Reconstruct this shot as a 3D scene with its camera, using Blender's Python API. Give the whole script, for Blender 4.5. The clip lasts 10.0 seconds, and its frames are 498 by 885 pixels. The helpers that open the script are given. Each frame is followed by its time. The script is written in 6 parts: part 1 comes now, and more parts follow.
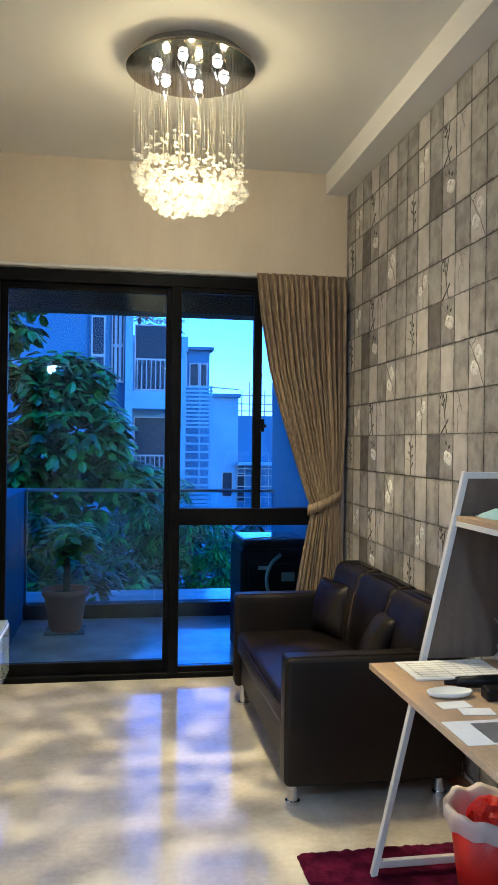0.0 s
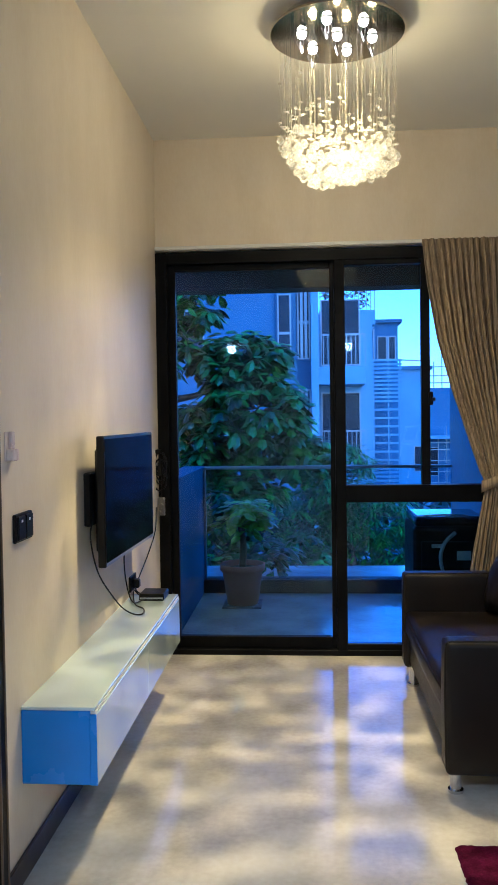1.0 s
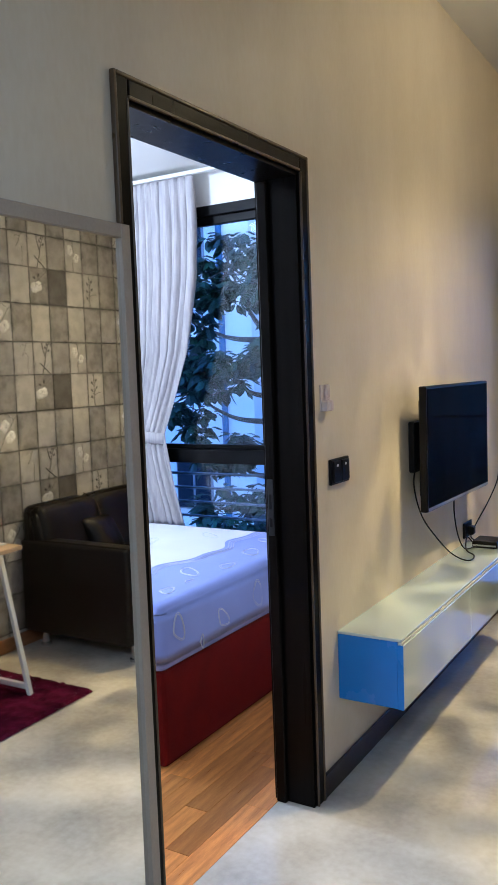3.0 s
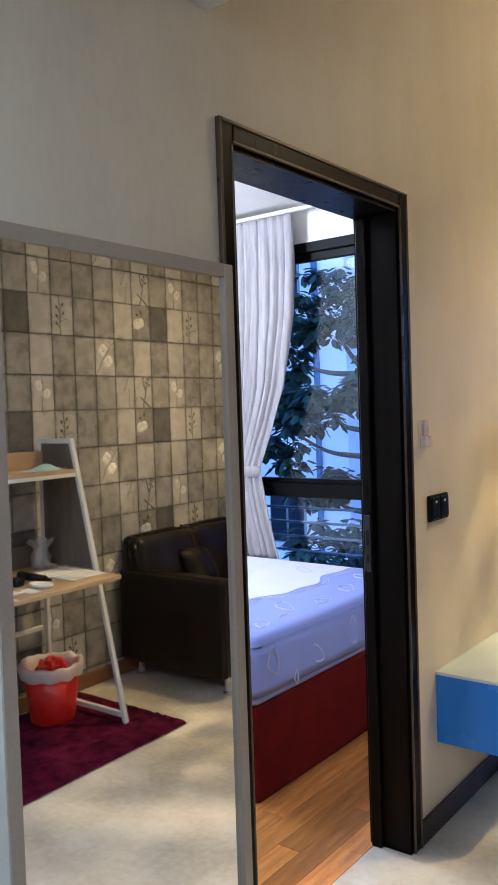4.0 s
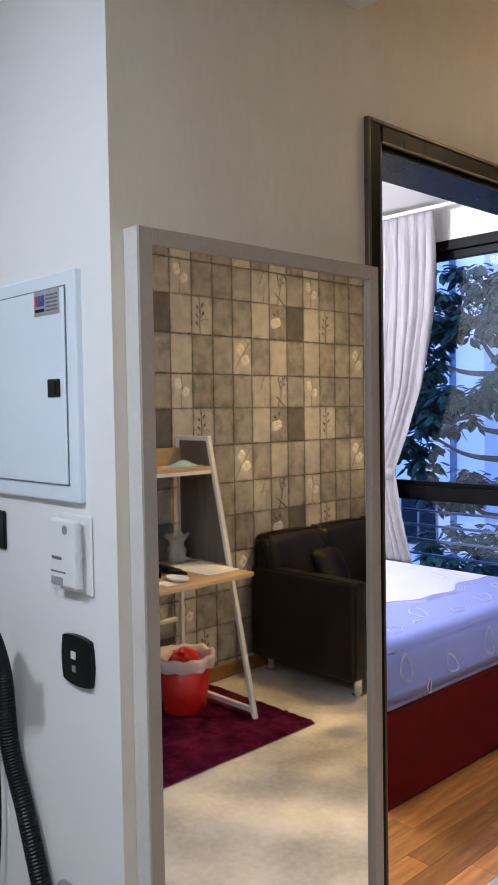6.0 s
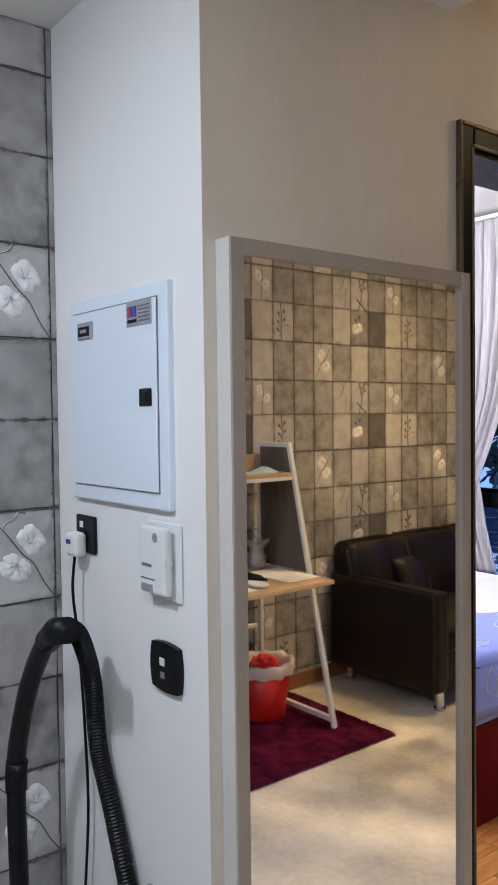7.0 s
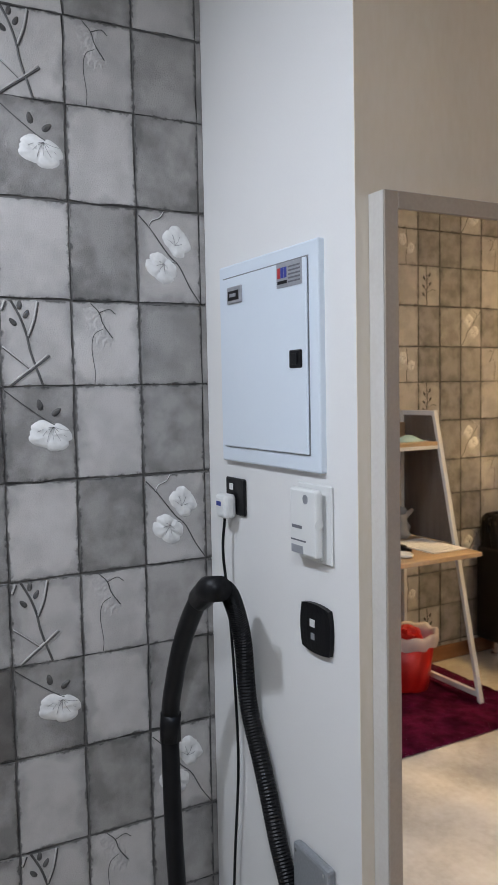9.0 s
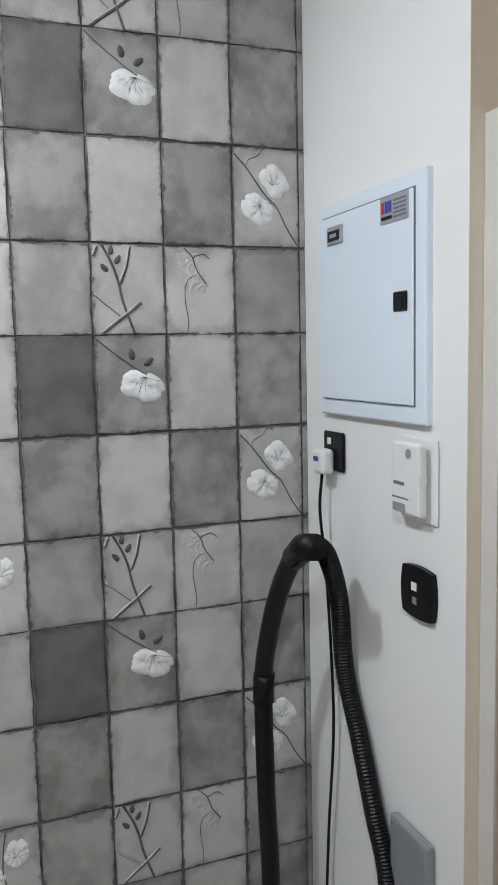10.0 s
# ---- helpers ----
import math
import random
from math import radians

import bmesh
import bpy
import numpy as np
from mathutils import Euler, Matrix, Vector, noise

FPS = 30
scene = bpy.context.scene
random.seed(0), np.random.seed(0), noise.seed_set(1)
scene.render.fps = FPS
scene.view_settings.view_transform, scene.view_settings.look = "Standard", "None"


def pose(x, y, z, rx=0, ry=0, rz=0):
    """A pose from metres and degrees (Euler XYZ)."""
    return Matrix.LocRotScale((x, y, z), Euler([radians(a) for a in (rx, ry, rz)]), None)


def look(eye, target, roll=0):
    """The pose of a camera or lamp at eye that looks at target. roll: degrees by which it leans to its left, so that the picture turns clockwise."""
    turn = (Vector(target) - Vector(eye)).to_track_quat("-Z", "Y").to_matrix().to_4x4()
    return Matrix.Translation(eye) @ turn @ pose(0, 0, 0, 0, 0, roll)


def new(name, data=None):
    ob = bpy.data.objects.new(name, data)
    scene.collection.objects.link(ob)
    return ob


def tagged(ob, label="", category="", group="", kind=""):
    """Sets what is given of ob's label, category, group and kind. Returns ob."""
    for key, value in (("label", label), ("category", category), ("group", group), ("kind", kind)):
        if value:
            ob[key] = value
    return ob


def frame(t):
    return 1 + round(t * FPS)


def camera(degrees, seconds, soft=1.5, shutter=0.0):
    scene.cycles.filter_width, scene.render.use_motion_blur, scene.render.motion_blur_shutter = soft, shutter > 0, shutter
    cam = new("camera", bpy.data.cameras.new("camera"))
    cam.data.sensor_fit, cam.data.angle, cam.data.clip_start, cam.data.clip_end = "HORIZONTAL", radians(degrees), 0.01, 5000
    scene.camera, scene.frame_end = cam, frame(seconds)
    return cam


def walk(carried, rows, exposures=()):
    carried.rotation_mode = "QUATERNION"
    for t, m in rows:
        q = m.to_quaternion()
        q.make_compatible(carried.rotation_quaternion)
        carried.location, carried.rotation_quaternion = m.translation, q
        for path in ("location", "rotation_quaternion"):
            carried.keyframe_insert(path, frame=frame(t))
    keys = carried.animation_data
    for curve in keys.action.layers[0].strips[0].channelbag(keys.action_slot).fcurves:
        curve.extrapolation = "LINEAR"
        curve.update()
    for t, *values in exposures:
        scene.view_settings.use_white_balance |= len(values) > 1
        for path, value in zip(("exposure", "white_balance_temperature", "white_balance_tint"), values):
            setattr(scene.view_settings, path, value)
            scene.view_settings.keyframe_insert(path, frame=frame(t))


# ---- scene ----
cam = camera(34.3, 10.0)
PATH = [
    (0, (0.088, -0.114, 1.449), (0.418, 1.859, 1.45), 0.7),
    (0.5, (0.158, -0.082, 1.476), (0.263, 1.915, 1.472), 0.1),
    (1, (0.26, -0.069, 1.456), (0.114, 1.925, 1.396), -0.8),
    (1.5, (0.341, -0.114, 1.435), (0.025, 1.855, 1.291), -1.1),
    (2, (0.441, -0.134, 1.451), (-0.142, 1.768, 1.238), -1.2),
    (2.5, (0.515, -0.13, 1.461), (-0.338, 1.665, 1.234), -1.8),
    (3, (0.538, -0.141, 1.473), (-0.491, 1.566, 1.302), -2.1),
    (4.5, (0.532, -0.163, 1.479), (-0.749, 1.371, 1.423), -1.6),
    (5, (0.526, -0.161, 1.482), (-0.816, 1.32, 1.428), -1.3),
    (6.5, (0.506, -0.185, 1.497), (-1.01, 1.116, 1.417), -0.8),
    (7, (0.494, -0.19, 1.501), (-1.085, 1.036, 1.436), -0.7),
    (7.5, (0.485, -0.191, 1.5), (-1.147, 0.965, 1.444), -0.7),
    (8, (0.477, -0.195, 1.494), (-1.2, 0.892, 1.414), -0.8),
    (8.5, (0.475, -0.201, 1.488), (-1.248, 0.808, 1.38), -0.9),
    (9, (0.471, -0.204, 1.481), (-1.29, 0.734, 1.353), -1.1),
    (9.5, (0.462, -0.182, 1.48), (-1.35, 0.65, 1.322), -1.3),
    (10, (0.397, -0.156, 1.452), (-1.463, 0.546, 1.237), -1.2),
]
walk(cam, [(t, look(eye, target, roll)) for t, eye, target, roll in PATH],
     exposures=[(0.0, 0.22, 5200, 6), (3.0, -0.04, 5400, 7), (4.5, -0.02, 6150, 12), (7.5, 0.02, 6550, 18), (9.0, 0.02, 6700, 18), (10.0, 0.15, 7100, 15)])

# key planes of the flat, in metres
XL, XR, XN = -0.66, 1.537, -1.26        # television wall, papered wall, papered niche wall
YW, YD, YB = 4.847, 0.61, -2.6          # window wall, fuse-box wall, wall behind the entrance
ZC, ZD = 3.155, 2.39                    # living ceiling, dropped entrance ceiling
YE = 1.287                              # edge of the dropped ceiling
YBW, ZBC = 3.66, 2.60                   # bedroom window wall and ceiling
XBI = -0.79                             # bedroom side of the television wall

# ---------------------------------------------------------------- world and lights
world = bpy.data.worlds.new("dusk")
scene.world = world
world.use_nodes = True
wn = world.node_tree.nodes
wl = world.node_tree.links
sky = wn.new("ShaderNodeTexSky")
sky.sky_type = 'NISHITA'
sky.sun_disc = False
sky.sun_elevation = radians(14.0)
sky.sun_rotation = radians(150)
sky.air_density, sky.dust_density, sky.ozone_density = 1.0, 0.6, 3.0
tint = wn.new("ShaderNodeMix")
tint.data_type, tint.blend_type = 'RGBA', 'MULTIPLY'
tint.inputs["Factor"].default_value = 1.0
wl.new(sky.outputs["Color"], tint.inputs["A"])
tint.inputs["B"].default_value = (2.4, 2.85, 5.0, 1)
wl.new(tint.outputs["Result"], wn["Background"].inputs["Color"])
wn["Background"].inputs["Strength"].default_value = 0.15


def lamp(name, kind, m, energy, color, size=0.1, spot=None, shape=None):
    d = bpy.data.lights.new(name, kind)
    d.energy, d.color = energy, color
    if kind == 'AREA':
        d.size = size
        if shape:
            d.shape = shape
    elif kind == 'SUN':
        d.angle = radians(size)
    else:
        d.shadow_soft_size = size
    if kind == 'SPOT':
        d.spot_size, d.spot_blend = spot
    ob = new(name, d)
    ob.matrix_world = m
    return ob


lamp("sun", 'SUN', look((6, -4, 30), (0, 8, 0)), 1.7, (0.20, 0.54, 1.0), 20)
WARM, COOL = (1.0, 0.72, 0.33), (0.73, 0.87, 1.0)
CHX, CHY = 0.405, 3.46                   # the chandelier's axis
BULBS = [(0.0, 0.0)] + [(0.155 * math.cos(radians(60 * k + 12)), 0.155 * math.sin(radians(60 * k + 12))) for k in range(6)]
for dx, dy in BULBS:
    lamp("chandelier_light", 'POINT', pose(CHX + dx, CHY + dy, ZC - 0.21), 1.6, WARM, 0.015)
    lamp("chandelier_beam", 'SPOT', pose(CHX + dx, CHY + dy, ZC - 0.21), 30.0 if dx or dy else 490.0, WARM, 0.014, (radians(124), 1.0) if dx or dy else (radians(84), 0.9))
DOWNLIGHTS = [(-0.70, -0.50), (0.78, -0.39)]
for (x, y), k in zip(DOWNLIGHTS, (0.78, 1.15)):
    lamp("downlight_lamp", 'AREA', pose(x, y, ZD - 0.012), 18.0 * k, COOL, 0.13)
    lamp("downlight_glow", 'POINT', pose(x, y, ZD - 0.055), 10.5 * k, COOL, 0.05)
lamp("bedroom_lamp", 'POINT', pose(-2.4, 2.2, ZBC - 0.20), 92.0, (0.82, 0.88, 1.0), 0.09)


# ---------------------------------------------------------------- materials
def surf(name, c1, c2=None, scale=6.0, rough=0.5, rvar=0.08, bump=0.0, bscale=80.0, metal=0.0, coat=0.0, spec=0.5,
         fine=0.25, stretch=(1, 1, 1), rand=0.0, detail=6.0, sheen=0.0, isl=False, place=False):
    """A surface: two scales of colour noise, varied roughness and fine relief. rand: brightness by object."""
    m = bpy.data.materials.new(name)
    m.use_nodes = True
    n, l = m.node_tree.nodes, m.node_tree.links
    b = n["Principled BSDF"]
    c2 = c2 or tuple(v * 0.8 for v in c1)
    co = n.new("ShaderNodeTexCoord")
    mp = n.new("ShaderNodeMapping")
    mp.inputs["Scale"].default_value = stretch
    l.new(n.new("ShaderNodeNewGeometry").outputs["Position"] if place else co.outputs["Object"], mp.inputs["Vector"])
    big, small = n.new("ShaderNodeTexNoise"), n.new("ShaderNodeTexNoise")
    for t, s, d in ((big, scale, detail), (small, bscale, 3.0)):
        t.inputs["Scale"].default_value = s
        t.inputs["Detail"].default_value = d
        l.new(mp.outputs["Vector"], t.inputs["Vector"])
    ramp = n.new("ShaderNodeValToRGB")
    ramp.color_ramp.elements[0].position, ramp.color_ramp.elements[1].position = 0.36, 0.64
    ramp.color_ramp.elements[0].color, ramp.color_ramp.elements[1].color = (*c2, 1), (*c1, 1)
    l.new(big.outputs["Fac"], ramp.inputs["Fac"])
    mix = n.new("ShaderNodeMix")
    mix.data_type, mix.blend_type = 'RGBA', 'OVERLAY'
    mix.inputs["Factor"].default_value = fine
    l.new(ramp.outputs["Color"], mix.inputs["A"])
    l.new(small.outputs["Fac"], mix.inputs["B"])
    out = mix.outputs["Result"]
    if rand:
        info = n.new("ShaderNodeNewGeometry" if isl else "ShaderNodeObjectInfo")
        mr = n.new("ShaderNodeMapRange")
        mr.inputs["To Min"].default_value, mr.inputs["To Max"].default_value = 1 - rand, 1 + rand
        l.new(info.outputs["Random Per Island" if isl else "Random"], mr.inputs["Value"])
        hsv = n.new("ShaderNodeHueSaturation")
        l.new(mr.outputs["Result"], hsv.inputs["Value"])
        l.new(out, hsv.inputs["Color"])
        out = hsv.outputs["Color"]
    l.new(out, b.inputs["Base Color"])
    rr = n.new("ShaderNodeMapRange")
    rr.inputs["To Min"].default_value, rr.inputs["To Max"].default_value = max(0.02, rough - rvar), min(1, rough + rvar)
    l.new(big.outputs["Fac"], rr.inputs["Value"])
    l.new(rr.outputs["Result"], b.inputs["Roughness"])
    b.inputs["Metallic"].default_value = metal
    b.inputs["Specular IOR Level"].default_value = spec
    b.inputs["Coat Weight"].default_value = coat
    b.inputs["Coat Roughness"].default_value = 0.08
    b.inputs["Sheen Weight"].default_value = sheen
    if bump:
        bp = n.new("ShaderNodeBump")
        bp.inputs["Strength"].default_value = bump
        bp.inputs["Distance"].default_value = 0.004
        l.new(small.outputs["Fac"], bp.inputs["Height"])
        l.new(bp.outputs["Normal"], b.inputs["Normal"])
    return m


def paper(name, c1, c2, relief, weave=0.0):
    """Stone-look wallpaper print: cloudy stains, fine grain, and an uneven dark rim along each tile."""
    m = bpy.data.materials.new(name)
    m.use_nodes = True
    n, l = m.node_tree.nodes, m.node_tree.links
    b = n["Principled BSDF"]
    pos = n.new("ShaderNodeNewGeometry").outputs["Position"]

    def cloud(scale, detail, rough=0.5):
        t = n.new("ShaderNodeTexNoise")
        t.inputs["Scale"].default_value, t.inputs["Detail"].default_value, t.inputs["Roughness"].default_value = scale, detail, rough
        l.new(pos, t.inputs["Vector"])
        return t.outputs["Fac"]

    def calc(op, a, c):
        q = n.new("ShaderNodeMath")
        q.operation = op
        for slot, v in zip(q.inputs, (a, c)):
            if isinstance(v, (int, float)):
                slot.default_value = v
            else:
                l.new(v, slot)
        return q.outputs[0]

    def span(v, a, c, lo, hi):
        q = n.new("ShaderNodeMapRange")
        q.interpolation_type = 'SMOOTHSTEP'
        l.new(v, q.inputs["Value"])
        for slot, w in zip(("From Min", "From Max", "To Min", "To Max"), (a, c, lo, hi)):
            q.inputs[slot].default_value = w
        return q.outputs["Result"]

    ramp = n.new("ShaderNodeValToRGB")
    ramp.color_ramp.elements[0].position, ramp.color_ramp.elements[1].position = 0.38, 0.60
    ramp.color_ramp.elements[0].color, ramp.color_ramp.elements[1].color = (*c2, 1), (*c1, 1)
    l.new(cloud(13, 7, 0.55), ramp.inputs["Fac"])
    uv = n.new("ShaderNodeSeparateXYZ")
    l.new(n.new("ShaderNodeUVMap").outputs["UV"], uv.inputs[0])
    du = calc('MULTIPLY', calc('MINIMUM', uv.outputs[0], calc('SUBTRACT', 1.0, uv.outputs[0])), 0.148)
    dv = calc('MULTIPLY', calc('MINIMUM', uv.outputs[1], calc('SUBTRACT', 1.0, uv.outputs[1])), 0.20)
    # two darker bands along the tile edge: one narrow and ragged, one soft and wide
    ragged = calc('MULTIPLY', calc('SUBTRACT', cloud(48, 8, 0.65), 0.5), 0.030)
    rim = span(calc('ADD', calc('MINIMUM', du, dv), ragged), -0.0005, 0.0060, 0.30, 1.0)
    soft_rim = span(calc('ADD', calc('MINIMUM', du, dv), calc('MULTIPLY', calc('SUBTRACT', cloud(14, 5), 0.5), 0.09)), -0.004, 0.020, 0.72, 1.0)
    grain = span(cloud(420, 3), 0.30, 0.70, 0.93, 1.06)
    info = n.new("ShaderNodeObjectInfo")
    tone = calc('MULTIPLY', calc('MULTIPLY', rim, soft_rim), calc('MULTIPLY', grain, calc('ADD', calc('MULTIPLY', info.outputs["Random"], 0.16), 0.92)))
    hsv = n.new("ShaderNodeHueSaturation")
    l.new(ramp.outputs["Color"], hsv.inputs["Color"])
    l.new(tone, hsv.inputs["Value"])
    l.new(hsv.outputs["Color"], b.inputs["Base Color"])
    l.new(span(cloud(20, 4), 0.3, 0.7, 0.48, 0.66), b.inputs["Roughness"])
    height = calc('ADD', calc('MULTIPLY', cloud(330, 4, 0.6), 0.5), calc('MULTIPLY', cloud(60, 6, 0.6), 0.5 + weave))
    if weave:
        w = n.new("ShaderNodeTexWave")
        w.inputs["Scale"].default_value, w.inputs["Distortion"].default_value, w.inputs["Detail"].default_value = 34.0, 9.0, 3.0
        w.bands_direction = 'DIAGONAL'
        l.new(pos, w.inputs["Vector"])
        height = calc('ADD', height, calc('MULTIPLY', w.outputs["Fac"], 0.5 * weave))
    bp = n.new("ShaderNodeBump")
    bp.inputs["Strength"].default_value, bp.inputs["Distance"].default_value = 0.35 + 0.35 * relief, 0.0035
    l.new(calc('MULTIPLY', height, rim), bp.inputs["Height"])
    l.new(bp.outputs["Normal"], b.inputs["Normal"])
    return m


def glow(name, color, strength):
    m = bpy.data.materials.new(name)
    m.use_nodes = True
    b = m.node_tree.nodes["Principled BSDF"]
    b.inputs["Base Color"].default_value = (0.8, 0.8, 0.8, 1)
    b.inputs["Emission Color"].default_value = (*color, 1)
    b.inputs["Emission Strength"].default_value = strength
    return m


def clear(name, color=(1, 1, 1), rough=0.0, ior=1.45):
    m = bpy.data.materials.new(name)
    m.use_nodes = True
    b = m.node_tree.nodes["Principled BSDF"]
    b.inputs["Base Color"].default_value = (*color, 1)
    b.inputs["Roughness"].default_value = rough
    b.inputs["IOR"].default_value = ior
    b.inputs["Transmission Weight"].default_value = 1.0
    return m


def veil(name, color, fac):
    """Thin film: part see-through, part pale sheen."""
    m = bpy.data.materials.new(name)
    m.use_nodes = True
    n, l = m.node_tree.nodes, m.node_tree.links
    b, t, x = n["Principled BSDF"], n.new("ShaderNodeBsdfTransparent"), n.new("ShaderNodeMixShader")
    b.inputs["Base Color"].default_value = (*color, 1)
    b.inputs["Roughness"].default_value = 0.3
    x.inputs["Fac"].default_value = fac
    l.new(t.outputs[0], x.inputs[1])
    l.new(b.outputs[0], x.inputs[2])
    l.new(x.outputs[0], n["Material Output"].inputs["Surface"])
    return m


def sparkle(name):
    """Cut crystal: lets most light through, glitters, and scatters a little."""
    m = bpy.data.materials.new(name)
    m.use_nodes = True
    n, l = m.node_tree.nodes, m.node_tree.links
    n.remove(n["Principled BSDF"])
    clear_, gl, sc = n.new("ShaderNodeBsdfTransparent"), n.new("ShaderNodeBsdfGlass"), n.new("ShaderNodeBsdfTranslucent")
    gl.inputs["IOR"].default_value = 1.5
    sc.inputs["Color"].default_value = (0.95, 0.95, 0.95, 1)
    a, b = n.new("ShaderNodeMixShader"), n.new("ShaderNodeMixShader")
    a.inputs["Fac"].default_value, b.inputs["Fac"].default_value = 0.62, 0.022
    l.new(clear_.outputs[0], a.inputs[1])
    l.new(gl.outputs[0], a.inputs[2])
    l.new(a.outputs[0], b.inputs[1])
    l.new(sc.outputs[0], b.inputs[2])
    l.new(b.outputs[0], n["Material Output"].inputs["Surface"])
    return m


